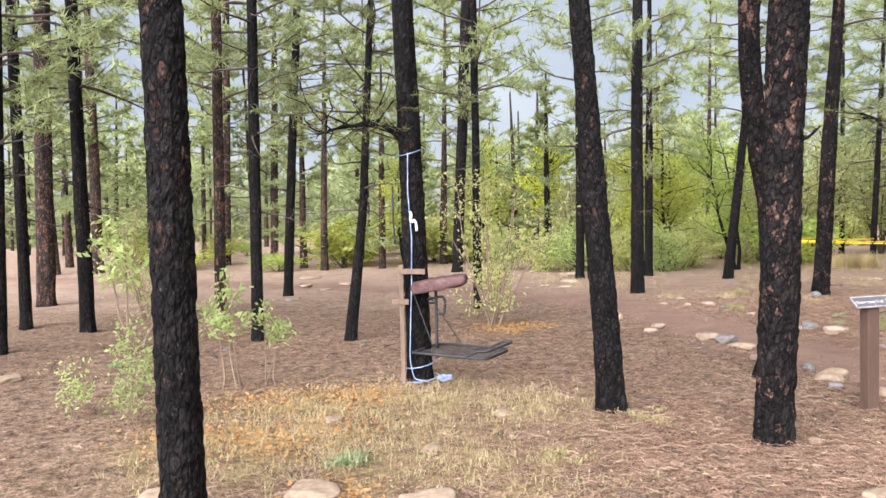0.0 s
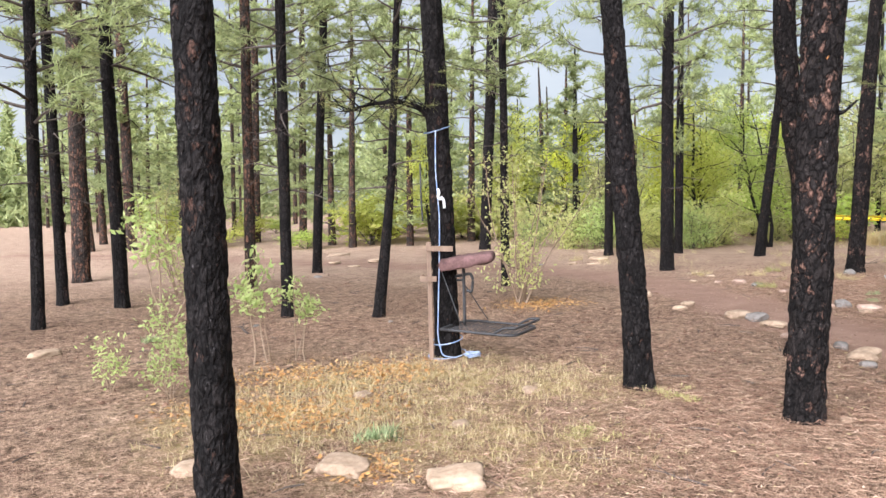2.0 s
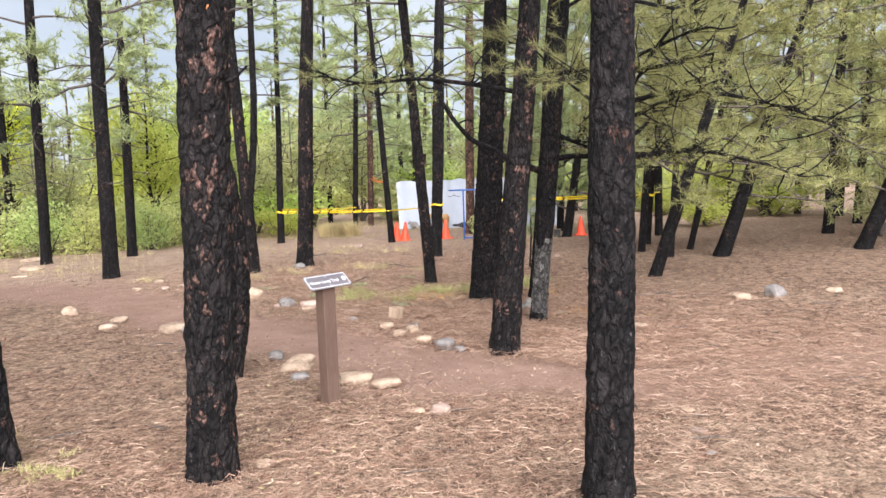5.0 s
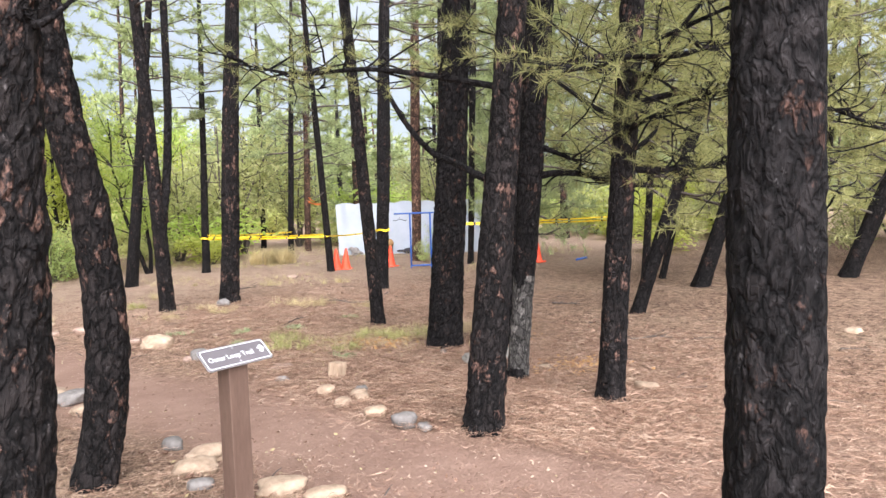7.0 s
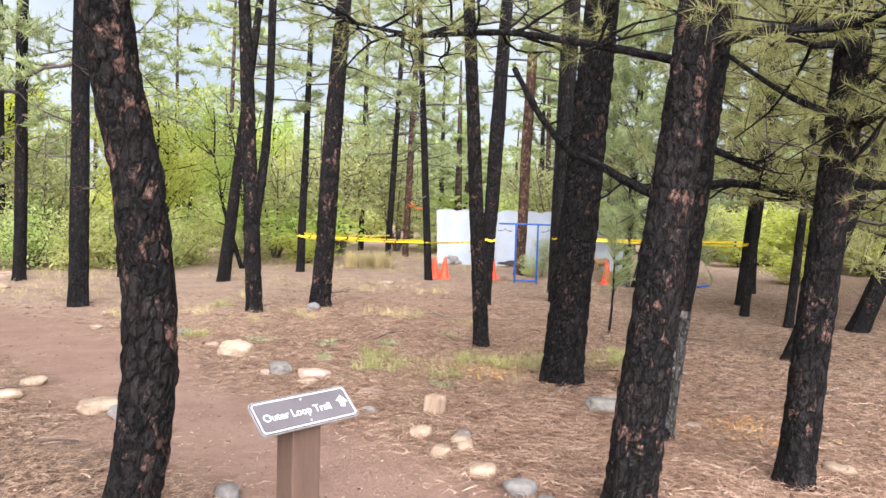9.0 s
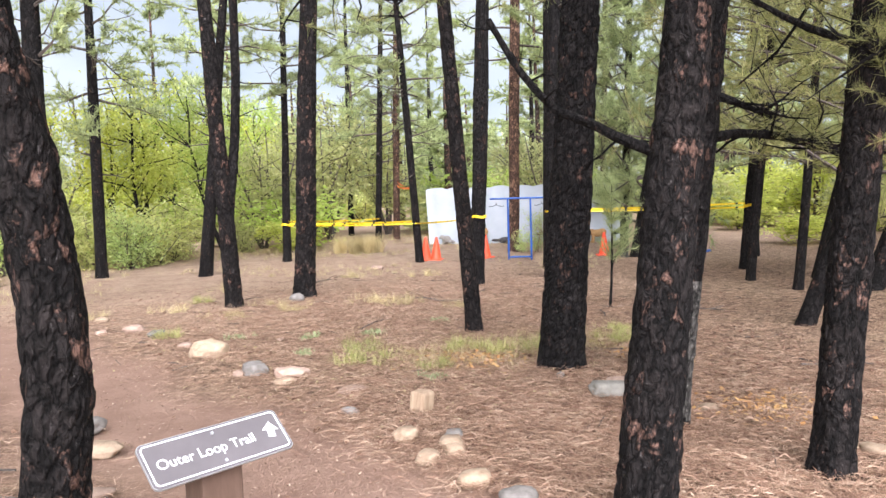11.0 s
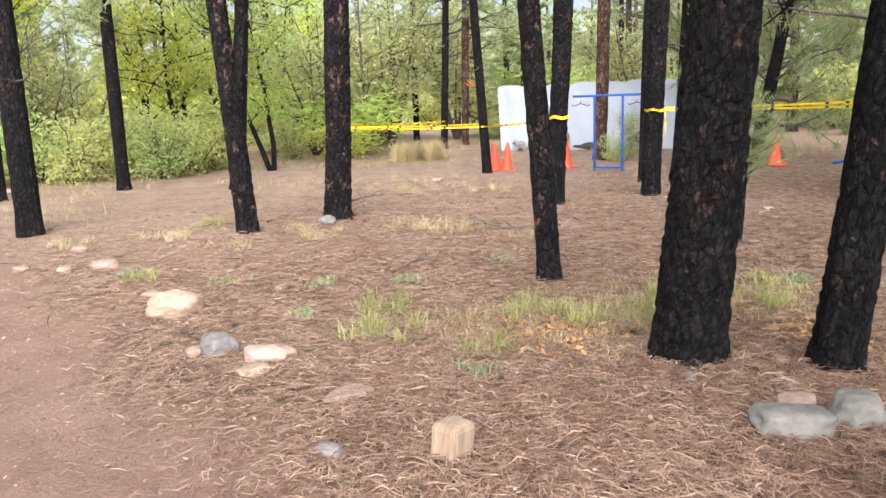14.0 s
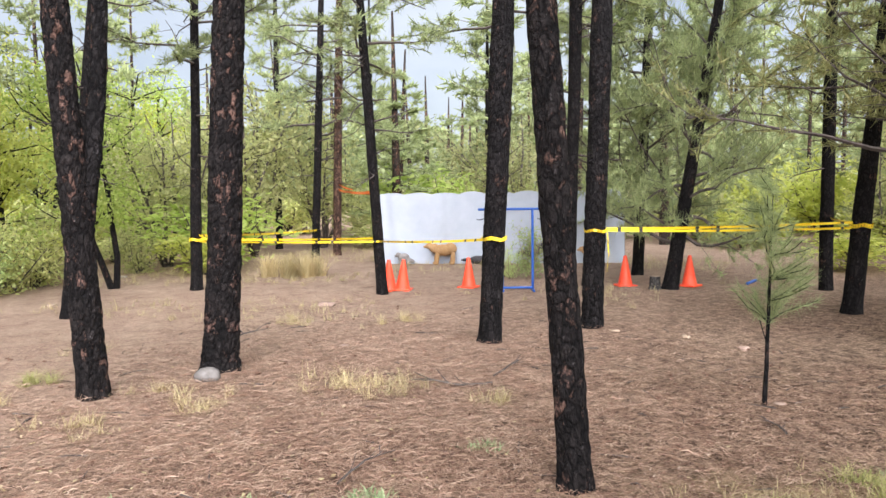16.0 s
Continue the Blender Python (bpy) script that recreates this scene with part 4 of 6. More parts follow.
sap_d = oak_meshes(304, 1.3, 0.7, 7, 1500, 0.036, SPROUT, TWIG_PALE, 0.1, 0.014, 0.1)
shrub("oak_shrub", sap_d, 14.85, 18.1, 0.8, "small bright green shrub before the white sheet", "shrub", 15)
shrub("oak_shrub", sap_d, 14.6, 18.35, 0.45, "small bright green shrub before the white sheet", "shrub", 85)

# young pine by itself on the litter
young = thing("pine_sapling", "spindly pine sapling with sparse soft needles", "sapling", leaning(10.02, 11.12, (0.01, -0.015)))
rng_y = np.random.default_rng(5)
wood_y = Soup()
stem_y = limb_path(rng_y, (0, 0, -0.04), 0.5, 1.5, 1.6, 10, 0.17)
wood_y.tube(stem_y, np.linspace(0.02, 0.004, 11), 8, True, 0.08, rng_y)
cy_, dy_ = [], []
for i in range(46):
    k = 3 + i * 5 % 8
    b = limb_path(rng_y, stem_y[k], i * 2.4, 0.45 if k > 3 else 0.75, 0.5 * (1.1 - k / 14), 4, 0.28)
    if k < 4 and i > 20:
        continue
    wood_y.tube(b, np.linspace(0.006, 0.002, 5), 4, False)
    for q in b[1 if k > 3 else 3:]:
        cy_.append(q)
        dy_.append((b[-1] - b[0]) / np.linalg.norm(b[-1] - b[0]))
part("stem", wood_y.mesh("stem", BARK), young)
vy, ty = tufts(np.array(cy_), np.array(dy_), 60, 0.1, 0.0014, rng_y)
part("crown", mesh_np("crown", vy, ty, NEEDLE), young)


# ---- low crooked limbs on the pines beside the trail ----
def big_limb(tree, name, pts, r0, r1, needles, seed, label="", twig=10, reach=0.5):
    """A crooked limb through pts (world places), with twigs and needle tufts along it."""
    inv = tree.matrix_basis.inverted()
    p = np.array([inv @ Vector(q) for q in pts])
    k = np.linspace(0, len(p) - 1, len(p) * 5)
    p = np.stack([np.interp(k, np.arange(len(p)), p[:, i]) for i in range(3)], 1)
    for _ in range(3):
        p[1:-1] = (p[:-2] + 2 * p[1:-1] + p[2:]) / 4
    rng = np.random.default_rng(seed)
    s = Soup()
    s.tube(p, np.linspace(r0, r1, len(p)), 10, True, 0.06, rng)
    cen, dr = [], []
    for _ in range(twig):
        i = rng.integers(len(p) // 5, len(p))
        b = limb_path(rng, p[i], rng.uniform(0, 6.28), rng.uniform(-0.5, 0.7), reach * rng.uniform(0.4, 1.1), 5, 0.35)
        s.tube(b, np.linspace(0.010, 0.003, len(b)), 5, False)
        for _ in range(3):
            c = limb_path(rng, b[rng.integers(1, 5)], rng.uniform(0, 6.28), rng.uniform(-0.5, 0.6), reach * 0.45, 4, 0.35)
            s.tube(c, np.linspace(0.005, 0.002, len(c)), 3, False)
            cen += [c[-1], c[-2]]
            dr += [(c[-1] - c[0]) / np.linalg.norm(c[-1] - c[0])] * 2
    limb = part(name, s.mesh(name, BARK), tree, label)
    if needles:
        v, t = tufts(np.array(cen), np.array(dr), needles * 2, 0.085, 0.0013, rng)
        part("needles", mesh_np("needles", v, t, NEEDLE_DRY), limb)


big_limb(grey_foot, "limb", ((6.97, 7.42, 1.55), (6.86, 7.58, 1.62), (6.81, 7.68, 1.66), (6.76, 7.88, 1.75), (6.72, 8.06, 1.85), (6.61, 8.3, 1.96), (6.52, 8.38, 2.09), (6.44, 8.51, 2.28), (6.36, 8.7, 2.62)), 0.042, 0.022, 0, 31, "crooked grey limb", 7, 0.4)
big_limb(grey_foot, "limb", ((6.98, 7.4, 1.7), (7.2, 7.3, 1.74), (7.45, 7.2, 1.72), (7.62, 7.08, 1.66), (7.75, 6.96, 1.6), (8.0, 6.7, 1.58)), 0.035, 0.012, 14, 32, "crooked blackened limb", 18, 0.55)
big_limb(hero, "limb", ((5.9, 6.6, 2.3), (5.6, 7.0, 2.42), (5.2, 7.35, 2.5), (4.8, 7.6, 2.45), (4.5, 7.9, 2.55)), 0.026, 0.008, 16, 33, "", 22, 0.6)
big_limb(hero, "limb", ((5.95, 6.6, 2.4), (6.25, 6.25, 2.5), (6.6, 5.75, 2.45), (7.0, 5.35, 2.55)), 0.03, 0.01, 18, 34, "", 22, 0.65)
big_limb(grey_foot, "limb", ((7.0, 7.4, 2.0), (7.1, 7.25, 1.92), (7.25, 7.1, 1.82)), 0.035, 0.01, 0, 35, "broken knotty limb", 6, 0.35)
big_limb(low_limbed, "limb", ((6.9, 6.38, 1.72), (7.1, 6.15, 1.7), (7.3, 5.92, 1.74), (7.5, 5.7, 1.7), (7.75, 5.35, 1.58), (7.95, 5.1, 1.45)), 0.03, 0.008, 16, 41, "crooked blackened limb", 34, 0.6)
big_limb(low_limbed, "limb", ((6.92, 6.35, 2.2), (7.2, 6.0, 2.3), (7.5, 5.6, 2.25), (7.9, 5.2, 2.1), (8.2, 4.9, 1.9)), 0.028, 0.008, 18, 42, "", 34, 0.65)
big_limb(low_limbed, "limb", ((6.9, 6.42, 1.95), (6.75, 6.1, 2.05), (6.7, 5.7, 2.15), (6.75, 5.3, 2.2)), 0.024, 0.008, 16, 43, "", 22, 0.55)
stand_limb = ((-0.33, 7.92, 2.3), (-0.45, 7.9, 2.52), (-0.7, 7.85, 2.6), (-0.95, 7.8, 2.58), (-1.25, 7.7, 2.5))
big_limb(tree_stand_pine, "limb", stand_limb, 0.04, 0.01, 10, 36, "arched limb above the rope", 22, 0.7)
big_limb(forked, "branch_stub", ((2.5, 5.4, 2.1), (2.62, 5.36, 2.12), (2.7, 5.34, 2.2)), 0.018, 0.006, 0, 37, "", 2, 0.12)
# second stem of the forked pine, and the resin scar
fork_s = Soup()
fk = np.array([(0.03, 0, 1.15), (0.08, 0, 1.5), (0.17, 0, 1.9), (0.25, 0, 2.4), (0.34, 0, 3.2), (0.45, 0, 5.0), (0.5, 0, 7.0)])
k_f = np.linspace(0, 6, 60)
fork_s.tube(np.stack([np.interp(k_f, np.arange(7), fk[:, i]) for i in range(3)], 1), np.linspace(0.075, 0.05, 60), 24, True, 0.05, np.random.default_rng(2))
part("second_stem", fork_s.mesh("second_stem", BARK), forked_pair)
bm = bmesh.new()
bmesh.ops.create_icosphere(bm, subdivisions=3, radius=1)
for v in bm.verts:
    v.co = Vector((v.co.x * 0.024, v.co.y * 0.016, v.co.z * (0.035 if v.co.z > 0 else 0.055))) * (1 + 0.25 * noise.noise(v.co * 3))
scar_me = bpy.data.meshes.new("resin_scar")
bm.to_mesh(scar_me)
bm.free()
scar_me.materials.append(SCAR)
scar = part("resin_scar", scar_me, forked, "orange bare wood scar")
scar.matrix_basis = pose(-0.03, -0.108, 2.62, 0, 0, -15)


# ---- trail sign ----
def font_mesh(text, size, depth, mat):
    cu = bpy.data.curves.new("lettering", "FONT")
    cu.body, cu.size, cu.extrude, cu.align_x, cu.align_y = text, size, depth, "LEFT", "CENTER"
    ob = bpy.data.objects.new("lettering", cu)
    scene.collection.objects.link(ob)
    bpy.context.view_layer.update()
    me = bpy.data.meshes.new_from_object(ob.evaluated_get(bpy.context.evaluated_depsgraph_get()))
    bpy.data.objects.remove(ob)
    me.materials.clear()
    me.materials.append(mat)
    return me


def rounded_plate(w, h, r, depth, mat, hole=0.0, name="plate"):
    """A plate in the local xy plane with rounded corners; hole leaves only a rim of that width."""
    def outline(w, h, r):
        pts = []
        for cx, cy, a0 in ((w / 2 - r, h / 2 - r, 0), (-w / 2 + r, h / 2 - r, 90), (-w / 2 + r, -h / 2 + r, 180), (w / 2 - r, -h / 2 + r, 270)):
            for k in range(7):
                a = radians(a0 + k * 15)
                pts.append((cx + r * math.cos(a), cy + r * math.sin(a)))
        return pts
    out = outline(w, h, r)
    n = len(out)
    bm = bmesh.new()
    if hole:
        inn = outline(w - 2 * hole, h - 2 * hole, max(0.002, r - hole))
        rings = [[bm.verts.new((x, y, z)) for x, y in o] for o, z in ((out, 0), (out, depth), (inn, depth), (inn, 0))]
        for a, b in ((0, 1), (1, 2), (2, 3), (3, 0)):
            for i in range(n):
                bm.faces.new((rings[a][i], rings[a][(i + 1) % n], rings[b][(i + 1) % n], rings[b][i]))
    else:
        lo = [bm.verts.new((x, y, 0)) for x, y in out]
        hi = [bm.verts.new((x, y, depth)) for x, y in out]
        bm.faces.new(hi)
        bm.faces.new(lo[::-1])
        for i in range(n):
            bm.faces.new((lo[i], lo[(i + 1) % n], hi[(i + 1) % n], hi[i]))
    bmesh.ops.recalc_face_normals(bm, faces=bm.faces[:])
    me = bpy.data.meshes.new(name)
    bm.to_mesh(me)
    bm.free()
    me.materials.append(mat)
    return me


SX, SY = 3.585, 6.28
sign = thing("trail_sign", "brown post with a slanted sign reading Outer Loop Trail", "sign", pose(SX, SY, hill(SX, SY), 0, 0, 14))
s = Soup()
s.box(pose(0, 0, 0.39), 0.115, 0.09, 0.98, 0.006)
part("post", s.mesh("post", POST_BROWN), sign, "brown painted wooden post")
plate = part("sign_plate", rounded_plate(0.39, 0.125, 0.016, 0.006, SIGN_BROWN, name="sign_plate"), sign, "dark brown plate with a white border")
plate.matrix_basis = pose(0.0, -0.03, 0.92, 42, 0, 0)
part("border", rounded_plate(0.378, 0.113, 0.013, 0.0022, SIGN_WHITE, 0.0032, "border"), plate, "thin white border").matrix_basis = pose(0, 0, 0.006)
part("edge", rounded_plate(0.393, 0.128, 0.017, 0.0065, ALUMINIUM, 0.0018, "edge"), plate, "bare metal edge").matrix_basis = pose(0, 0, -0.001)
part("lettering", font_mesh("Outer Loop Trail", 0.0385, 0.0006, SIGN_WHITE), plate, "white letters").matrix_basis = pose(-0.168, -0.004, 0.0072)
bm = bmesh.new()
ar = [(-0.011, -0.024), (0.011, -0.024), (0.011, 0.0), (0.026, 0.0), (0.0, 0.027), (-0.026, 0.0), (-0.011, 0.0)]
lo, hi = [bm.verts.new((x, y, 0)) for x, y in ar], [bm.verts.new((x, y, 0.0014)) for x, y in ar]
bm.faces.new(hi)
for i in range(7):
    bm.faces.new((lo[i], lo[(i + 1) % 7], hi[(i + 1) % 7], hi[i]))
me = bpy.data.meshes.new("arrow")
bm.to_mesh(me)
bm.free()
me.materials.append(SIGN_WHITE)
part("arrow", me, plate, "white arrow").matrix_basis = pose(0.155, 0.004, 0.0062, 0, 0, -12) @ Matrix.Scale(0.9, 4)
s = Soup()
s.tube([(0, 0, 0), (0, 0, 0.003)], 0.0045, 12)
screw = s.mesh("screw", ALUMINIUM)
for sy_ in (-0.042, 0.042):
    part("screw", screw, plate).matrix_basis = pose(0.0, sy_, 0.006)


# ---- hunting tree stand ----
BX, BY = -0.27, 7.92
stand = thing("tree_stand", "black metal hunting tree stand with a padded camouflage seat", "tree stand", pose(BX, BY, hill(BX, BY), 0, 0, -28))
# platform: local x points away from the trunk
PL, PW, PZ = 0.92, 0.62, 0.35


def bent(pts, r, mat, name, segs=10, smooth_times=2, dense=6):
    p = np.array(pts, dtype=float)
    k = np.linspace(0, len(p) - 1, (len(p) - 1) * dense + 1)
    p = np.stack([np.interp(k, np.arange(len(p)), p[:, i]) for i in range(3)], 1)
    for _ in range(smooth_times):
        p[1:-1] = (p[:-2] + 2 * p[1:-1] + p[2:]) / 4
    s = Soup()
    s.tube(p, r, segs)
    return s.mesh(name, mat, True)


platform = part("platform", bent(((0.1, -PW / 2, PZ), (PL, -PW / 2, PZ - 0.02), (PL, PW / 2, PZ - 0.02), (0.1, PW / 2, PZ), (0.1, -PW / 2, PZ)), 0.014, BLACK_STEEL, "platform", 10, 1), stand)
part("foot_rail", bent(((PL - 0.22, -PW / 2, PZ - 0.01), (PL - 0.1, -PW / 2, PZ + 0.055), (PL + 0.03, -PW / 2, PZ + 0.06), (PL + 0.03, PW / 2, PZ + 0.06), (PL - 0.1, PW / 2, PZ + 0.055), (PL - 0.22, PW / 2, PZ - 0.01)), 0.013, BLACK_STEEL, "foot_rail"), stand)
s = Soup()
s.tube([(0.1, 0, 0), (PL, 0, 0)], 0.0035, 5)
wire_a = s.mesh("wire", BLACK_STEEL)
s = Soup()
s.tube([(0, -PW / 2, 0), (0, PW / 2, 0)], 0.0035, 5)
wire_b = s.mesh("wire", BLACK_STEEL)
for i in range(11):
    part("wire", wire_a, platform).matrix_basis = pose(0, -PW / 2 + PW * (i + 1) / 12, PZ - 0.008, 0, 1.6, 0)
for i in range(13):
    part("wire", wire_b, platform).matrix_basis = pose(0.1 + (PL - 0.1) * (i + 1) / 14, 0, PZ - 0.012)
part("upright", bent(((0.22, 0.0, PZ), (0.22, 0, 0.7), (0.22, 0, 0.96)), 0.017, BLACK_STEEL, "upright"), stand)
part("bracket", bent(((0.12, 0, 0.86), (0.3, 0, 0.9), (0.33, 0, 0.84), (0.31, 0, 0.7), (0.25, 0, 0.72)), 0.015, BLACK_STEEL, "bracket"), stand)
part("brace", bent(((0.12, 0.02, 0.82), (0.22, 0.02, 0.82)), 0.012, BLACK_STEEL, "brace"), stand)
for sy_ in (-1, 1):
    part("cable", bent(((0.02, sy_ * 0.13, 0.95), (0.35, sy_ * 0.29, PZ + 0.02)), 0.005, BLACK_STEEL, "cable", 6), stand)
bm = bmesh.new()
bmesh.ops.create_cube(bm, size=1)
bmesh.ops.subdivide_edges(bm, edges=bm.edges[:], cuts=9, use_grid_fill=True)
for v in bm.verts:
    x, y, z = v.co.x * 2, v.co.y * 2, v.co.z * 2
    rr = (1 - 0.10 * (abs(x) ** 4 + abs(y) ** 4))
    sag = 0.018 * noise.noise((x * 2.4, y * 2.4, z)) + 0.01 * noise.noise((x * 6, y * 6, z * 3))
    v.co = Vector((x * 0.28 * (1 - 0.06 * z * z), y * 0.21 * (1 - 0.06 * z * z), z * 0.058 * rr * (1 - 0.25 * x * 0.5) + sag + 0.02 * x))
me = bpy.data.meshes.new("seat_cushion")
bm.to_mesh(me)
bm.free()
me.materials.append(SEAT_CLOTH)
me.polygons.foreach_set("use_smooth", [True] * len(me.polygons))
part("seat_cushion", me, stand, "worn reddish camouflage cushion").matrix_basis = pose(0.26, 0.02, 1.03, 0, -4, 22)
part("strap", bent(((-0.2, -0.12, 2.05), (-0.19, -0.14, 1.7), (-0.17, -0.15, 1.45)), 0.009, BLACK_STEEL, "strap", 6), stand, "hanging black strap")

# wooden steadying post and cleats beside the stand
ladder = thing("wooden_brace", "weathered wooden stake with short cleats against a trunk", "stake", pose(BX - 0.16, BY - 0.17, hill(BX - 0.16, BY - 0.17)))
s = Soup()
s.box(pose(0, 0, 0.58), 0.045, 0.045, 1.32, 0.004)
part("stake", s.mesh("stake", GREY_WOOD), ladder)
for z_, x_, w_ in ((1.17, 0.11, 0.28), (0.86, -0.01, 0.17)):
    s = Soup()
    s.box(pose(x_, -0.036, z_, 0, 2, 0), w_, 0.026, 0.055, 0.003)
    part("cleat", s.mesh("cleat", GREY_WOOD), ladder)

# rope: wraps, fall, knot and coil
rope = thing("rope", "blue and white braided rope tied round a trunk and coiled", "rope", pose(BX, BY, hill(BX, BY)))


def ring_path(z, r, cx, cy, turns=1.0, tilt=0.03, n=36, start=0.0):
    return [(cx + r * math.cos(start + 2 * math.pi * turns * i / n), cy + r * math.sin(start + 2 * math.pi * turns * i / n), z + tilt * math.sin(2 * math.pi * i / n * turns + 1)) for i in range(n + 1)]


part("wrap", bent(ring_path(2.4, 0.135, -0.05, 0, 2.0, 0.04, 60), 0.007, ROPE_BLUE, "wrap", 7, 0, 1), rope)
part("wrap", bent(ring_path(0.18, 0.165, 0, 0, 1.0, 0.03), 0.0065, ROPE_BLUE, "wrap", 7, 0, 1), rope)
part("wrap", bent(ring_path(0.03, 0.2, 0, 0, 1.0, 0.02), 0.006, ROPE_BLUE, "wrap", 7, 0, 1), rope)
part("fall", bent(((-0.06, -0.14, 2.38), (-0.07, -0.15, 2.0), (-0.055, -0.155, 1.72), (-0.04, -0.16, 1.5), (-0.055, -0.165, 1.0), (-0.075, -0.17, 0.6), (-0.09, -0.18, 0.25), (-0.05, -0.2, 0.05), (0.1, -0.22, 0.03)), 0.0065, ROPE_BLUE, "fall", 7), rope)
part("knot", bent(((-0.05, -0.165, 1.78), (-0.035, -0.185, 1.74), (-0.05, -0.19, 1.70), (-0.03, -0.18, 1.67), (-0.015, -0.175, 1.70), (0.01, -0.18, 1.66), (0.015, -0.18, 1.58)), 0.014, ROPE_WHITE, "knot", 8), rope, "white rope knot")
rng_c = np.random.default_rng(21)
coil = [(0.27 + (0.065 + 0.02 * rng_c.normal()) * math.cos(i * 0.55), -0.12 + (0.055 + 0.016 * rng_c.normal()) * math.sin(i * 0.55), 0.015 + 0.0006 * i + 0.01 * abs(rng_c.normal())) for i in range(75)]
part("coil", bent(coil, 0.0065, ROPE_BLUE, "coil", 6, 1, 2), rope, "loose coil on the ground")

# ---- white sheet wall ----
WL, WR, WH = (14.55, 22.35), (18.33, 18.6), 1.58
sheet = thing("plastic_screen", "white plastic sheeting hung on stakes, with a scalloped top edge", "screen", Matrix())
n_u, n_v = 150, 24
ux, uy = WR[0] - WL[0], WR[1] - WL[1]
ln_ = math.hypot(ux, uy)
nxv, nyv = -uy / ln_, ux / ln_
sv = []
for side in (0, 1):
    for i in range(n_u):
        u = i / (n_u - 1)
        sag = 0.055 * abs(math.sin(u * math.pi * 9)) ** 0.7 - 0.05 + 0.03 * noise.noise((u * 9, 0, 2))
        for j in range(n_v):
            w = j / (n_v - 1)
            fold = 0.025 * math.sin(u * 57 + 2 * noise.noise((u * 7, w, 0))) * (0.4 + 0.6 * w) + 0.03 * noise.noise((u * 12, w * 2, 5))
            d = fold + side * 0.006
            uu = u - 0.012 * w * (1 - u) * 1.0
            z = GZ + 0.0 + w * (WH + sag)
            sv.append((WL[0] + ux * uu + nxv * d, WL[1] + uy * uu + nyv * d, z))
sq = []
for side in (0, 1):
    o = side * n_u * n_v
    for i in range(n_u - 1):
        for j in range(n_v - 1):
            a, b, c, d = o + i * n_v + j, o + (i + 1) * n_v + j, o + (i + 1) * n_v + j + 1, o + i * n_v + j + 1
            sq.append((a, b, c, d) if side == 0 else (d, c, b, a))
part("sheeting", mesh_np("sheeting", sv, np.array(sq), SHEET_WHITE, True), sheet)
s = Soup()
s.tube([(0, 0, -0.1), (0, 0, 1.5)], 0.02, 8)
stake_me = s.mesh("stake", GREY_WOOD)
for i in range(6):
    u = i / 5
    part("stake", stake_me, sheet).matrix_basis = pose(WL[0] + ux * u + nxv * 0.07, WL[1] + uy * u + nyv * 0.07, GZ)


# ---- foam target animals as plain statues ----
def statue(name, label, m, blobs, mat):
    bm = bmesh.new()
    for (x, y, z), (a, b, c), tilt in blobs:
        bmesh.ops.create_icosphere(bm, subdivisions=3, radius=1, matrix=pose(x, y, z, 0, tilt, 0) @ Matrix.Diagonal((a, b, c, 1)))
    me = bpy.data.meshes.new(name)
    bm.to_mesh(me)
    bm.free()
    me.materials.append(mat)
    ob = new(name, me)
    ob.matrix_basis = m
    r = ob.modifiers.new("blend", "REMESH")
    r.mode, r.voxel_size, r.use_smooth_shade = "VOXEL", 0.014, True
    sm = ob.modifiers.new("soften", "SMOOTH")
    sm.iterations = 4
    return tagged(ob, label, "statue")


four = [((0.0, 0, 0.33), (0.27, 0.13, 0.135), 0), ((0.16, 0, 0.36), (0.15, 0.135, 0.14), 0), ((-0.2, 0, 0.37), (0.13, 0.1, 0.11), 15), ((-0.33, 0, 0.43), (0.085, 0.07, 0.075), 0), ((-0.41, 0, 0.41), (0.06, 0.04, 0.035), 0),
        ((-0.3, 0.05, 0.5), (0.022, 0.015, 0.025), 0), ((-0.3, -0.05, 0.5), (0.022, 0.015, 0.025), 0)]
for lx, ly in ((-0.17, 0.07), (-0.15, -0.07), (0.2, 0.08), (0.22, -0.08)):
    four += [((lx, ly, 0.14), (0.055, 0.045, 0.17), 4), ((lx - 0.03, ly, 0.025), (0.07, 0.045, 0.03), 0)]
FACE = -42
statue("bear_statue", "tan foam bear standing before the white sheet", pose(15.42, 21.25, hill(15.42, 21.25), 0, 0, FACE) @ Matrix.Scale(0.95, 4), four, FOAM_TAN)
small = [((0, 0, 0.14), (0.13, 0.09, 0.11), -10), ((-0.12, 0, 0.21), (0.065, 0.055, 0.06), 0), ((-0.18, 0, 0.19), (0.04, 0.03, 0.028), 0), ((0.15, 0, 0.08), (0.1, 0.05, 0.05), 15)]
for lx, ly in ((-0.09, 0.05), (-0.08, -0.05), (0.08, 0.06), (0.09, -0.06)):
    small.append(((lx, ly, 0.05), (0.035, 0.03, 0.07), 0))
statue("raccoon_statue", "small grey foam animal before the white sheet", pose(14.82, 21.9, hill(14.82, 21.9), 0, 0, FACE), small, FOAM_GREY)
low_ = [((0, 0, 0.1), (0.2, 0.1, 0.09), 0), ((0.24, 0, 0.11), (0.1, 0.06, 0.06), 0), ((-0.25, 0, 0.1), (0.14, 0.05, 0.04), 0)]
statue("beaver_statue", "dark low foam animal before the white sheet", pose(15.95, 20.7, hill(15.95, 20.7), 0, 0, FACE), low_, FOAM_DARK)
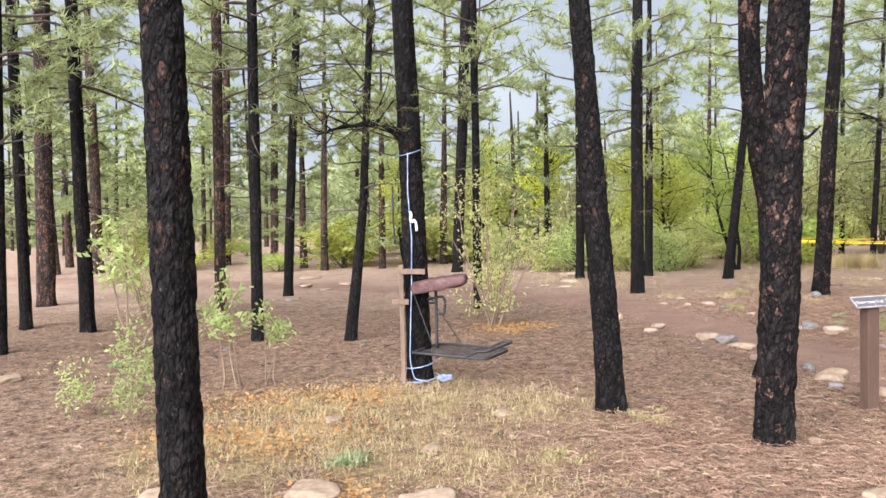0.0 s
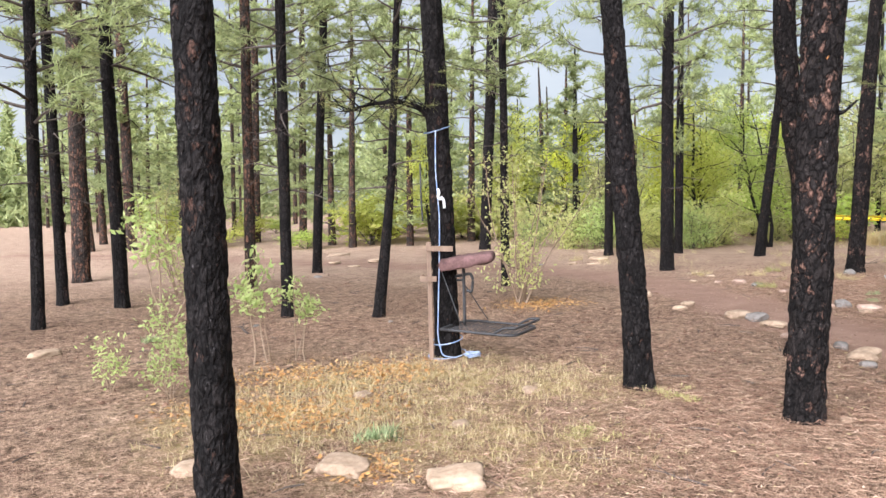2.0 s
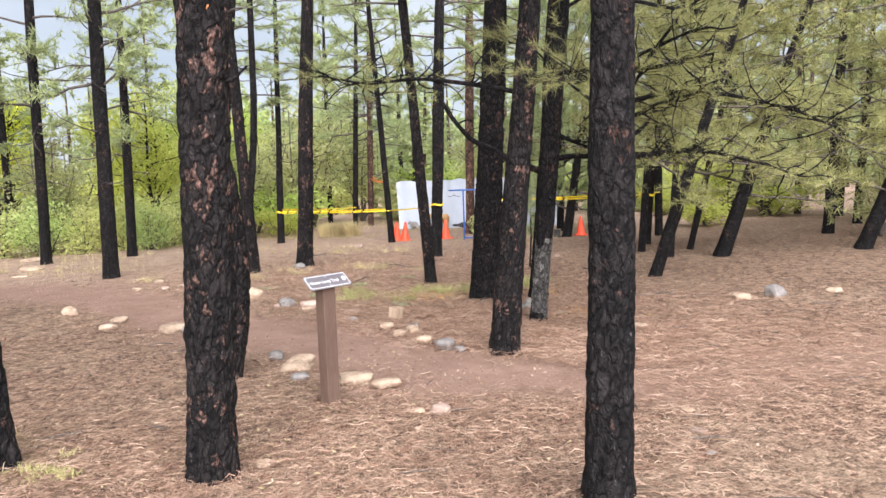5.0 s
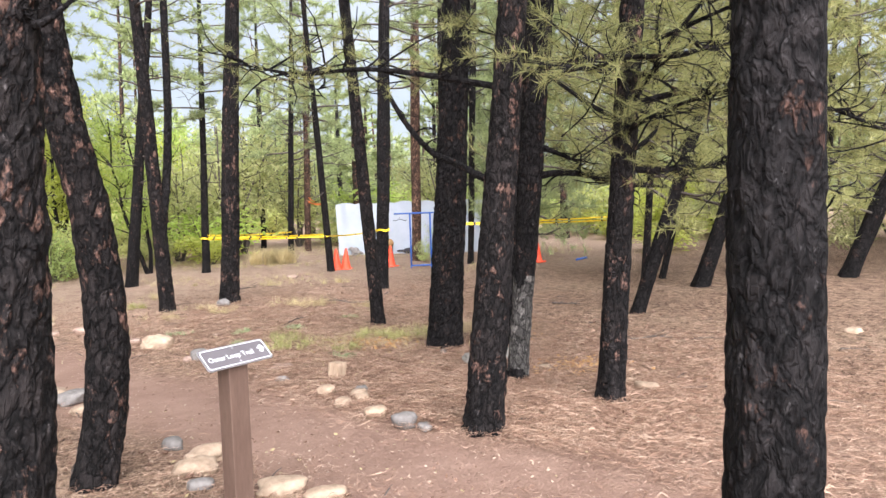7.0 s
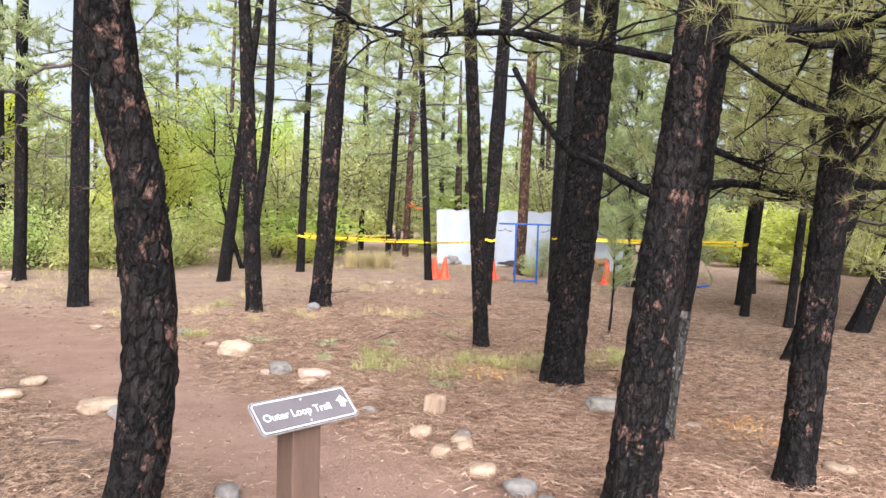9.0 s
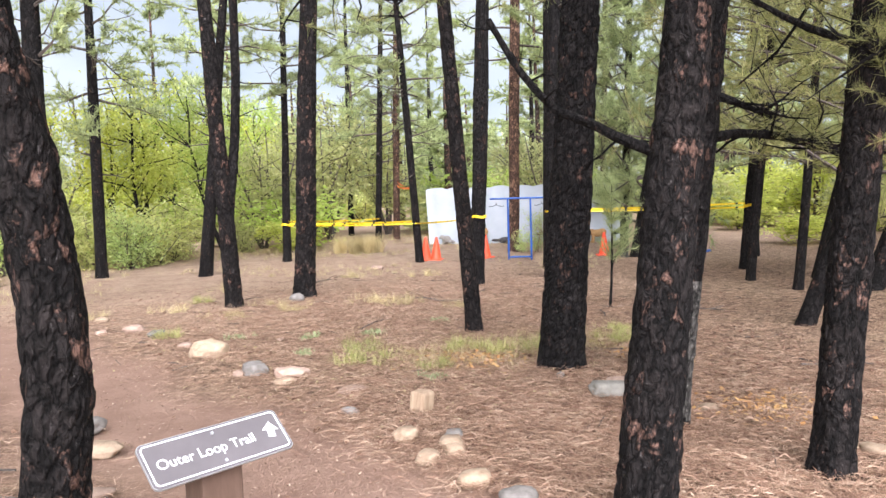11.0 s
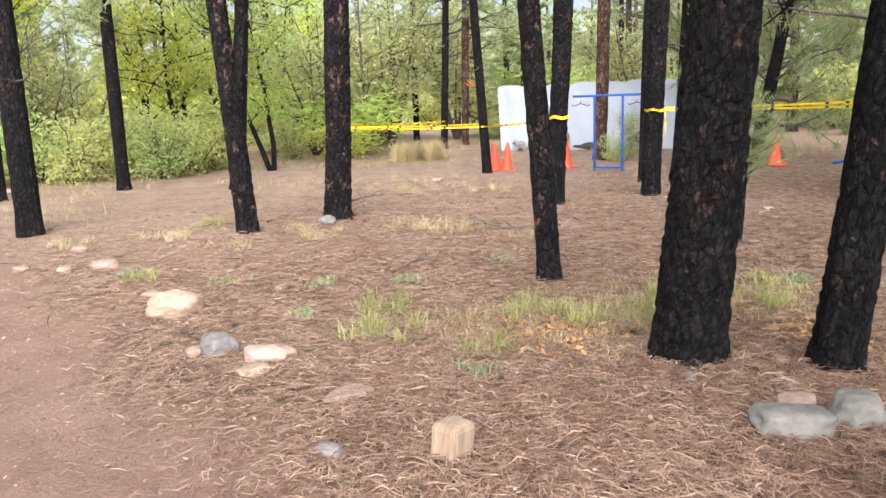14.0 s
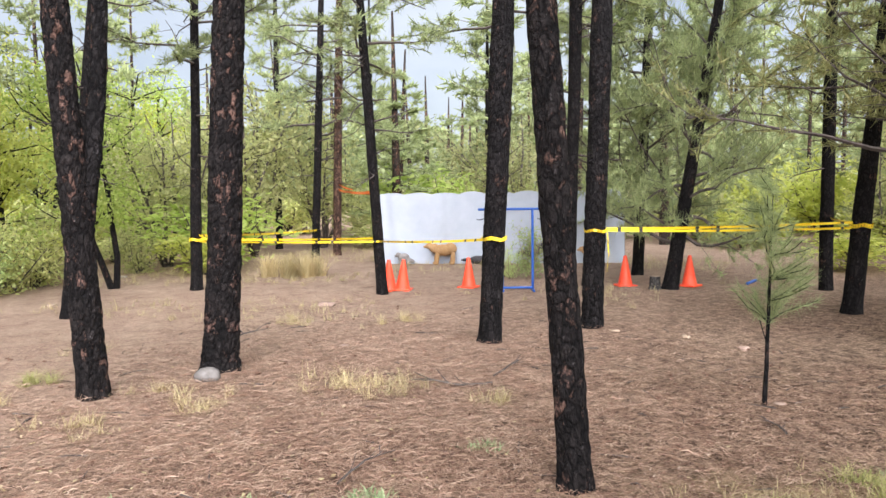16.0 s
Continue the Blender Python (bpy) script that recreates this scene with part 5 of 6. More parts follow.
bird = [((0, 0, 0.3), (0.22, 0.12, 0.13), 12), ((0.22, 0, 0.27), (0.13, 0.05, 0.05), 15), ((-0.2, 0, 0.42), (0.05, 0.04, 0.1), 0), ((-0.22, 0, 0.52), (0.05, 0.03, 0.035), 0), ((0.0, 0.05, 0.1), (0.025, 0.025, 0.12), 0), ((0.0, -0.05, 0.1), (0.025, 0.025, 0.12), 0)]
statue("turkey_statue", "dark foam bird before the white sheet", pose(16.8, 19.85, hill(16.8, 19.85), 0, 0, FACE + 180), bird, FOAM_DARK)
statue("boar_statue", "tan foam animal half hidden by pine boughs", pose(17.7, 18.95, hill(17.7, 18.95), 0, 0, FACE) @ Matrix.Scale(0.75, 4), four, FOAM_TAN)


# ---- traffic cones ----
def cone_parts(ob):
    s = Soup()
    z = [0.03, 0.05, 0.2, 0.36, 0.5, 0.505, 0.5, 0.2, 0.03]
    r = [0.125, 0.115, 0.085, 0.055, 0.027, 0.024, 0.02, 0.078, 0.11]
    th = np.linspace(0, 2 * np.pi, 28, endpoint=False)
    v = np.concatenate([np.stack([a * np.cos(th), a * np.sin(th), np.full(28, b)], 1) for a, b in zip(r, z)])
    q = [(i * 28 + j, i * 28 + (j + 1) % 28, (i + 1) * 28 + (j + 1) % 28, (i + 1) * 28 + j) for i in range(8) for j in range(28)]
    s.add(v, q)
    part("cone_body", s.mesh("cone_body", CONE_ORANGE, True), ob)
    s = Soup()
    s.box(pose(0, 0, 0.016), 0.30, 0.30, 0.03, 0.008)
    part("base", s.mesh("base", CONE_ORANGE), ob)


cone = thing("traffic_cone", "bright orange plastic traffic cone on pine litter", "traffic cone", pose(11.98, 18.5, hill(11.98, 18.5), 0, 0, 10), "traffic cones")
cone_parts(cone)
for x, y, a, tip in ((12.16, 18.38, 40, 3), (13.12, 17.83, 25, 0), (15.02, 16.1, 60, 0), (15.73, 15.36, 5, 0)):
    copy_thing(cone, pose(x, y, hill(x, y), tip, 0, a))

# ---- blue bow rack ----
rack = thing("bow_rack", "blue steel bow rack with wire hooks", "rack", pose(13.38, 16.95, hill(13.38, 16.95), 0, 0, -40))
for x_ in (-0.24, 0.24):
    part("upright", bent(((x_, 0, 0.02), (x_, 0, 1.3)), 0.02, BLUE_PAINT, "upright", 8, 0), rack)
    part("foot", bent(((x_, -0.22, 0.02), (x_, 0.22, 0.02)), 0.018, BLUE_PAINT, "foot", 8, 0), rack)
part("top_bar", bent(((-0.62, 0, 1.3), (0.62, 0, 1.3)), 0.02, BLUE_PAINT, "top_bar", 8, 0), rack)
part("bottom_bar", bent(((-0.24, 0, 0.05), (0.24, 0, 0.05)), 0.018, BLUE_PAINT, "bottom_bar", 8, 0), rack)
for x_ in (-0.48, 0.48):
    part("hook", bent(((x_, 0, 1.28), (x_, 0, 1.17), (x_ - 0.12, 0, 1.13), (x_ - 0.16, 0, 1.15)), 0.008, BLACK_STEEL, "hook", 6), rack)
    part("hook", bent(((x_, 0, 1.17), (x_ + 0.12, 0, 1.13), (x_ + 0.16, 0, 1.15)), 0.008, BLACK_STEEL, "hook", 6), rack)
board = thing("blue_board", "small blue tube lying on the litter", "tube", pose(16.77, 14.85, hill(16.77, 14.85) + 0.005, 0, 0, 15))
part("tube", bent(((-0.3, 0, 0.02), (0.3, 0, 0.02)), 0.025, BLUE_PAINT, "tube", 8, 0), board)


# ---- barrier tape ----
def tape(name, label, pts, mat, width=0.07, ink=True, seed=1):
    """A sagging, slightly twisted ribbon through pts."""
    rng = np.random.default_rng(seed)
    width *= 0.56
    ob = thing(name, label, "barrier tape", Matrix())
    v, q, ids = [], [], []
    for a, b in zip(pts, pts[1:]):
        a, b = np.array(a), np.array(b)
        ln = np.linalg.norm(b - a)
        k = max(8, int(ln / 0.045))
        ph = rng.uniform(0, 6)
        side = np.cross(b - a, (0, 0, 1.0))
        side /= np.linalg.norm(side) + 1e-9
        o = len(v)
        if o:
            p, n = o - 4, o
            q += [(p, p + 1, n + 1, n), (p + 2, n + 2, n + 3, p + 3), (p, n, n + 2, p + 2), (p + 1, p + 3, n + 3, n + 1)]
            ids += [0, 0, 0, 0]
        for i in range(k + 1):
            f = i / k
            c = a + (b - a) * f - np.array((0, 0, 0.02 * ln * f * (1 - f)))
            tw = 0.5 * math.sin(f * ln * 1.3 + ph)
            up = np.array((0, 0, math.cos(tw))) + side * math.sin(tw)
            v += [c + up * width / 2, c - up * width / 2, c + up * width / 2 + side * 0.0015, c - up * width / 2 + side * 0.0015]
        for i in range(k):
            p, n = o + i * 4, o + i * 4 + 4
            q += [(p, p + 1, n + 1, n), (p + 2, n + 2, n + 3, p + 3), (p, n, n + 2, p + 2), (p + 1, p + 3, n + 3, n + 1)]
            dark = 1 if ink and i % 22 in (3, 9) else 0
            ids += [dark, dark, 0, 0]
    part("ribbon", mesh_np("ribbon", np.array(v), np.array(q), mat, False, [mat, TAPE_INK], ids), ob)
    return ob


def tape_ring(cx, cy, z, r, n=24):
    return [(cx + r * math.cos(2 * math.pi * i / n), cy + r * math.sin(2 * math.pi * i / n), z + 0.01 * math.sin(i)) for i in range(n + 1)]


YL = "yellow barrier tape with black print strung between pines"
tape("barrier_tape", YL, [(9.75, 20.79, 0.72), (11.5, 18.07, 0.74), (10.36, 14.14, 0.99)], TAPE_YELLOW, 0.055, True, 3)
tape("barrier_tape", YL, [(9.75, 20.79, 0.82), (14.1, 24.4, 0.62)], TAPE_YELLOW, 0.075, True, 4)
tape("barrier_tape", YL, [(9.77, 20.79, 0.76), (11.55, 18.22, 0.78)], TAPE_YELLOW, 0.06, True, 5)
tape("barrier_tape", "yellow barrier tape wound round a charred trunk", tape_ring(9.75, 20.9, 0.75, 0.12), TAPE_YELLOW, 0.09, True, 6)
tape("barrier_tape", "yellow barrier tape wound round a charred trunk", tape_ring(10.298, 14.231, 0.99, 0.128), TAPE_YELLOW, 0.07, True, 7)
tape("barrier_tape", "yellow barrier tape wound round a charred trunk", tape_ring(11.715, 14.036, 1.02, 0.13), TAPE_YELLOW, 0.06, True, 8)
tape("barrier_tape", YL, [(11.78, 13.93, 1.02), (14.72, 12.44, 0.97)], TAPE_YELLOW, 0.05, True, 9)
tape("barrier_tape", YL, [(11.78, 13.93, 1.04), (14.72, 12.44, 1.04), (16.85, 13.65, 1.0)], TAPE_YELLOW, 0.055, True, 10)
tape("barrier_tape", "loose end of yellow tape hanging from a trunk", [(11.8, 13.93, 1.0), (11.78, 13.9, 0.75), (11.76, 13.91, 0.55)], TAPE_YELLOW, 0.07, True, 11)
tape("barrier_tape", "yellow barrier tape wound round a charred trunk", tape_ring(14.797, 12.375, 1.0, 0.125), TAPE_YELLOW, 0.09, True, 12)
tape("orange_tape", "orange flagging tape stretched between two pines", [(11.48, 18.2, 1.5), (13.4, 21.9, 1.52), (15.22, 25.2, 1.6)], TAPE_ORANGE, 0.09, False, 13)
tape("orange_tape", "orange flagging tape stretched between two pines", [(13.2, 21.4, 1.56), (15.22, 25.18, 1.72), (15.22, 25.18, 1.5)], TAPE_ORANGE, 0.06, False, 14)


# ---- stones ----
stone_seed = [0]


def stone(x, y, r, mat=None, flat=0.5, long=1.25, turn=0.0, label="tan sandstone edging stone half sunk in the litter", blocky=0.3):
    stone_seed[0] += 1
    k = stone_seed[0]
    bm = bmesh.new()
    bmesh.ops.create_icosphere(bm, subdivisions=4 if r > 0.1 else 3, radius=1)
    for v in bm.verts:
        d = v.co.normalized()
        m = max(abs(d.x), abs(d.y), abs(d.z))
        c = d * (1 - blocky) + d / m * blocky * 0.85
        c *= 1 + 0.22 * noise.noise(d * 1.3 + Vector((k * 7.3, 0, 0))) + 0.09 * noise.noise(d * 3.2 + Vector((k * 3.1, 5, 0))) + 0.03 * noise.noise(d * 9 + Vector((k, 0, 2)))
        v.co = Vector((c.x * r * long ** 0.5, c.y * r / long ** 0.5, c.z * r * flat))
    me = bpy.data.meshes.new("stone")
    bm.to_mesh(me)
    bm.free()
    me.materials.append(mat or TAN_STONE)
    me.polygons.foreach_set("use_smooth", [True] * len(me.polygons))
    ob = new("stone", me)
    ob.matrix_basis = pose(x, y, hill(x, y) + r * flat * 0.45 - 0.01, 0, 0, turn or k * 47 % 360)
    return tagged(ob, label, "stone", "stones")


T_, P_, G_, W_ = TAN_STONE, PINK_STONE, GREY_STONE, PALE_STONE
GREYL, PINKL = "grey stone lying on the pine litter", "pinkish sandstone on the pine litter"
BIG = "rounded tan boulder beside the trail"
stone(2.56, 4.28, 0.125, T_, 0.4, 1.3, 20, "flat pale sandstone on the pine litter", 0.7)
stone(0.48, 6.45, 0.085, T_, 0.35)
stone(-0.14, 4.32, 0.17, T_, 0.4, 1.3, 10, "large flat sandstone slab in the litter", 0.8)
stone(-0.85, 4.58, 0.16, T_, 0.4, 1.4, 160, "large flat sandstone slab in the litter", 0.7)
stone(-1.85, 4.65, 0.12, T_, 0.4)
stone(5.17, 11.8, 0.165, T_, 0.66, 1.4, 12, BIG, 0.0)
stone(5.10, 12.34, 0.075, P_, 0.6)
stone(5.27, 10.76, 0.105, G_, 0.8, 1.1, 0, "upright grey stone beside the trail")
stone(5.14, 10.8, 0.06, P_, 0.6)
stone(5.49, 10.46, 0.12, P_, 0.55, 1.7, -40, "pinkish sandstone beside the trail", 0.2)
stone(5.39, 8.39, 0.078, T_, 0.7, 1.2, 25, "tan blocky stone beside the trail", 0.55)
stone(5.65, 8.24, 0.06, G_, 0.7, 1.3, 0, GREYL)
stone(5.53, 8.09, 0.085, T_, 0.6)
stone(5.38, 9.14, 0.062, G_, 0.5, 1.6, 0, GREYL)
stone(7.12, 8.3, 0.15, W_, 0.5, 1.5, -38, "large pale grey slab of stone behind a trunk", 0.5)
stone(7.3, 8.42, 0.1, P_, 0.6, 1.3, 20, "tan stone behind a pale slab", 0.5)
stone(7.42, 8.22, 0.12, W_, 0.75, 1.2, 40, "pale grey angular stone behind a trunk", 0.4)
stone(7.29, 7.59, 0.075, T_, 0.5)
stone(4.88, 13.7, 0.11, P_, 0.6, 1.3, 0, PINKL)
stone(5.03, 13.27, 0.1, G_, 0.5, 1.5, 0, GREYL)
stone(4.55, 13.86, 0.08, P_, 0.5)
stone(4.2, 14.2, 0.07, T_, 0.5)
stone(7.33, 14.7, 0.1, G_, 0.85, 1.1, 0, "round grey stone at a trunk's foot", 0.1)
stone(7.19, 8.94, 0.04, G_, 0.8, 1.2, 0, GREYL)
stone(5.68, 9.72, 0.11, P_, 0.2, 1.6, 15, "flat reddish flake of stone")
stone(3.92, 7.5, 0.13, T_, 0.5, 1.5, 30)
stone(4.03, 6.68, 0.125, T_, 0.5, 1.5, -10)
stone(4.17, 6.44, 0.10, T_, 0.4, 1.6, -20)
stone(3.87, 7.92, 0.075, G_, 0.7, 1.4, 0, GREYL)
stone(3.70, 7.05, 0.07, G_, 0.6, 1.4, 0, GREYL)
stone(5.37, 8.37, 0.05, T_, 0.6)
stone(5.49, 8.0, 0.07, T_, 0.6)
stone(5.32, 7.2, 0.09, G_, 0.75, 1.2, 0, "blue-grey stone beside the trail")
stone(5.31, 7.56, 0.085, T_, 0.6)
stone(5.29, 7.98, 0.07, T_, 0.6, 1.2, 0, "tan blocky stone beside the trail", 0.7)
stone(5.37, 7.02, 0.065, G_, 0.4, 1.5, 0, GREYL)
stone(4.09, 5.57, 0.075, P_, 0.7, 1.2, 0, PINKL)
stone(3.98, 5.7, 0.045, T_, 0.5)
stone(3.24, 11.27, 0.10, T_, 0.5)
stone(10.08, 6.57, 0.12, G_, 0.9, 1.1, 0, "dark grey rough stone on the litter")
stone(9.65, 6.76, 0.11, T_, 0.5)
stone(10.85, 6.2, 0.10, T_, 0.5)
stone(-0.12, 5.45, 0.075, T_, 0.55)
stone(-0.97, 6.37, 0.11, T_, 0.3, 1.5)
stone(3.03, 10.9, 0.10, T_, 0.45)
stone(3.6, 10.18, 0.15, T_, 0.45, 1.5)
stone(3.76, 9.93, 0.13, G_, 0.5, 1.5, 20, GREYL)
stone(7.32, 6.48, 0.09, T_, 0.45, 1.5)
stone(3.79, 7.34, 0.12, T_, 0.5, 1.4)
stone(3.62, 8.6, 0.09, P_, 0.4, 1.5, 0, PINKL)
stone(-4.93, 8.42, 0.16, T_, 0.3, 1.6)
stone(2.86, 12.3, 0.11, T_, 0.7)
stone(3.76, 9.4, 0.13, T_, 0.35, 1.7)
stone(5.36, 10.3, 0.09, T_, 0.4)
stone(2.71, 5.46, 0.05, T_, 0.4)
stone(6.0, 12.0, 0.05, P_, 0.4)
rs = random.Random(3)
for i in range(46):
    x, y = rs.uniform(-6, 12), rs.uniform(3.2, 24)
    if off_trail(x, y) < 0.6:
        continue
    stone(x, y, rs.uniform(0.025, 0.06) * (1.8 if y > 14 else 1), (T_, P_, T_, G_)[i % 4], rs.uniform(0.25, 0.55), rs.uniform(1, 1.7), 0, ("small tan stone half buried in litter", "small pinkish stone half buried in litter", "small tan stone half buried in litter", "small grey stone half buried in litter")[i % 4])
for i in range(16):
    x, y = rs.uniform(-4, 5), rs.uniform(18, 26)
    stone(x, y, rs.uniform(0.12, 0.3), T_, 0.22, 1.6, 0, "flat tan rock outcrop in the clearing")
block = thing("wood_block", "sawn tan block of wood lying by the trail", "wood block", pose(5.8, 8.86, hill(5.8, 8.86), 3, 4, 24))
s = Soup()
s.box(pose(0, 0, 0.065), 0.145, 0.125, 0.155, 0.024)
part("block", s.mesh("block", WOOD_CUT), block)


# ---- grass, leaves and needles on the ground ----
def blades(places, per, length, width, rng, spread=0.55):
    c = np.repeat(np.array(places), per, 0)
    n = len(c)
    c = c + rng.normal(0, 0.03, (n, 3)) * (1, 1, 0)
    d = rng.standard_normal((n, 3)) * spread
    d[:, 2] = np.abs(d[:, 2]) + 0.55
    d /= np.linalg.norm(d, axis=1)[:, None]
    ln = length * rng.uniform(0.5, 1.2, (n, 1))
    side = np.stack([-d[:, 1], d[:, 0], np.zeros(n)], 1)
    side /= np.linalg.norm(side, axis=1)[:, None] + 1e-9
    mid = c + d * ln * 0.55
    tip = c + d * ln + np.stack([d[:, 0], d[:, 1], -0.35 * np.ones(n)], 1) * ln * 0.3
    w = width * rng.uniform(0.6, 1.2, (n, 1))
    v = np.stack([c + side * w, c - side * w, mid - side * w * 0.7, mid + side * w * 0.7, tip], 1).reshape(-1, 3)
    k = np.arange(n) * 5
    return v, [np.stack([k, k + 1, k + 2, k + 3], 1), np.stack([k + 3, k + 2, k + 4], 1)]


rng_g = np.random.default_rng(8)
spots = []
for a, b, r in GRASS_SPOTS:
    for _ in range(int(420 * r * r)):
        x, y = rng_g.normal(a, r * 0.55), rng_g.normal(b, r * 0.55)
        spots.append((x, y, hill(x, y)))
gv, gf = blades(spots, 7, 0.085, 0.0024, rng_g, 1.0)
tagged(new("dry_grass", mesh_np("dry_grass", gv, gf, GRASS_DRY)), "short dry yellow grass", "grass", kind="stuff")


far_spots = []
for _ in range(5200):
    x, y = rng_g.uniform(3, 20), rng_g.uniform(14.5, 27)
    if off_trail(x, y) > 0.8 and noise.noise((x * 0.35, y * 0.35, 3.0)) + 0.05 * (y - 19) > rng_g.uniform(-0.1, 0.45):
        far_spots.append((x, y, hill(x, y)))
gv, gf = blades(far_spots, 7, 0.13, 0.004, rng_g, 1.1)
tagged(new("dry_grass", mesh_np("dry_grass", gv, gf, GRASS_DRY)), "thin pale straw grass under the far trees", "grass", kind="stuff")


def clump(name, label, x, y, per, length, width, mat, spread=0.55, n=6, size=0.08, category="grass clump"):
    rng = np.random.default_rng(int(abs(x) * 100 + abs(y) * 37))
    pl = [(rng.normal(0, size), rng.normal(0, size), 0) for _ in range(n)]
    v, f = blades(pl, per, length, width, rng, spread)
    ob = new(name, mesh_np(name, v, f, mat))
    ob.matrix_basis = pose(x, y, hill(x, y))
    return tagged(ob, label, category, "grass clumps", "stuff")


GL = "tuft of yellow-green grass in the pine litter"
for x, y, sz in ((6.25, 10.45, 0.2), (6.5, 11.1, 0.17), (7.4, 10.1, 0.2), (7.2, 10.35, 0.17), (7.7, 9.95, 0.18), (8.2, 10.2, 0.15), (5.05, 13.0, 0.18), (6.6, 9.9, 0.13), (8.6, 9.6, 0.16), (9.0, 10.0, 0.14), (6.2, 15.6, 0.18), (1.65, 6.1, 0.07), (0.7, 5.2, 0.06)):
    clump("grass_clump", GL, x, y, 40, sz * 0.85, 0.0022, GRASS_GREEN, 0.9, 9, 0.11)
for x, y, sz in ((7.95, 13.9, 0.2), (8.2, 13.5, 0.2), (8.35, 13.3, 0.18), (6.9, 14.4, 0.17), (7.0, 13.9, 0.15), (6.1, 13.9, 0.15), (10.3, 15.8, 0.2), (5.6, 14.9, 0.18), (4.6, 15.2, 0.18), (9.3, 16.6, 0.18), (8.7, 12.4, 0.13), (7.0, 16.8, 0.2), (2.6, 19, 0.25)):
    clump("grass_clump", "tuft of straw-coloured dead grass", x, y, 30, sz, 0.002, GRASS_DRY, 1.3, 7, 0.15)
for x, y in ((11.75, 21.3), (12.05, 21.15), (12.3, 21.5), (11.6, 21.7)):
    clump("grass_clump", "tall tussock of pale dry bunchgrass", x, y, 60, 0.55, 0.004, GRASS_DRY, 0.33, 8, 0.16)
for x, y, sz in ((-0.78, 5.15, 0.13), (-0.68, 5.25, 0.12), (6.9, 11.6, 0.09), (6.3, 11.9, 0.08), (5.9, 11.2, 0.07), (7.9, 11.8, 0.08), (5.7, 12.4, 0.07), (-3.9, 9.1, 0.14), (6.35, 9.6, 0.08), (9.3, 9.9, 0.1)):
    clump("sage_clump", "low grey-green sage plant in the litter", x, y, 26, sz * 0.8, 0.005, SAGE, 0.9, 6, 0.06, "plant")


def flat_leaves(name, label, spots, per, size, mat, seed):
    rng = np.random.default_rng(seed)
    c = []
    for a, b, r in spots:
        for _ in range(int(per * r)):
            x, y = rng.normal(a, r * 0.5), rng.normal(b, r * 0.5)
            c.append((x, y, hill(x, y) + rng.uniform(0.004, 0.03)))
    c = np.array(c)
    n = len(c)
    u = rng.standard_normal((n, 3)) * (1, 1, 0.35)
    u /= np.linalg.norm(u, axis=1)[:, None]
    w = np.cross(u, (0, 0, 1.0)) + rng.normal(0, 0.25, (n, 3))
    a = size * rng.uniform(0.5, 1.3, (n, 1))
    v = np.stack([c - u * a, c + w * a * 0.5, c + u * a, c - w * a * 0.5], 1).reshape(-1, 3)
    k = np.arange(n) * 4
    return tagged(new(name, mesh_np(name, v, np.concatenate([np.stack([k, k + 1, k + 2], 1), np.stack([k, k + 2, k + 3], 1)]), mat)), label, "leaf litter", kind="stuff")


flat_leaves("fallen_leaves", "drift of dry orange-brown oak leaves", [(-1.75, 7.1, 0.6), (-0.9, 7.3, 0.6), (-1.0, 6.1, 0.5), (-2.1, 6.0, 0.5), (-1.3, 5.6, 0.4), (0.9, 11.5, 0.6), (1.3, 11.7, 0.5), (8.3, 9.0, 0.3), (7.0, 9.9, 0.4), (-0.7, 4.6, 0.3), (7.6, 7.4, 0.4), (-1.55, 5.95, 0.35), (-0.75, 7.15, 0.4)], 950, 0.024, LEAF_DEAD, 5)
flat_leaves("pale_leaves", "scattered pale yellow fallen leaves", [(-0.5, 5.8, 2.0), (0.5, 4.6, 1.6), (6.5, 9.5, 1.6), (6.0, 12.0, 2.5), (3, 6, 2.0)], 220, 0.016, GRASS_DRY, 6)

flat_leaves("pale_flakes", "scattered pale flakes of bark and dead leaf", [(0.5, 5.5, 3.2), (4.5, 6.0, 3.0), (7.0, 8.0, 2.6), (8.5, 12.5, 4.5), (2.0, 11.0, 5.0), (9.0, 7.0, 3.0)], 420, 0.011, LITTER_PALE, 16)
flat_leaves("dark_flakes", "scattered dark flakes of charred bark", [(0.5, 5.5, 3.2), (4.5, 6.0, 3.0), (7.0, 8.0, 2.4), (8.0, 12.5, 4.5), (2.0, 11.0, 5.0), (8.5, 6.5, 2.6)], 360, 0.016, CHIP, 17)

# fallen needles, thick near the walk
rng_n = np.random.default_rng(9)
pts = []
for cx, cy, sx_, sy_, n in ((0.5, 5.0, 1.9, 1.3, 22000), (3.2, 5.4, 1.4, 1.2, 18000), (6.3, 8.2, 1.3, 1.3, 46000), (7.0, 13.3, 2.0, 1.5, 20000), (6.8, 4.8, 1.6, 0.9, 14000), (7.2, 6.6, 1.5, 1.2, 34000), (6.2, 11.5, 1.6, 1.8, 24000), (8.5, 12.0, 1.7, 2.0, 26000), (1, 9, 3, 2.5, 14000), (-3, 8, 2.5, 2.5, 8000), (9, 15, 3, 3, 18000)):
    pts.append(np.stack([rng_n.normal(cx, sx_, n), rng_n.normal(cy, sy_, n)], 1))
pts = np.concatenate(pts)
keep = np.array([min((off_trail(x, y) + (0.6 if x > 5.6 else 0)) / 0.9, 1) ** 2 > rng_n.uniform(0.03, 1) for x, y in pts])
pts = pts[keep]
n = len(pts)
z = np.array([hill(x, y) for x, y in pts]) + rng_n.uniform(0.002, 0.034, n)
c = np.column_stack([pts, z])
ang = rng_n.uniform(0, 6.28, n)
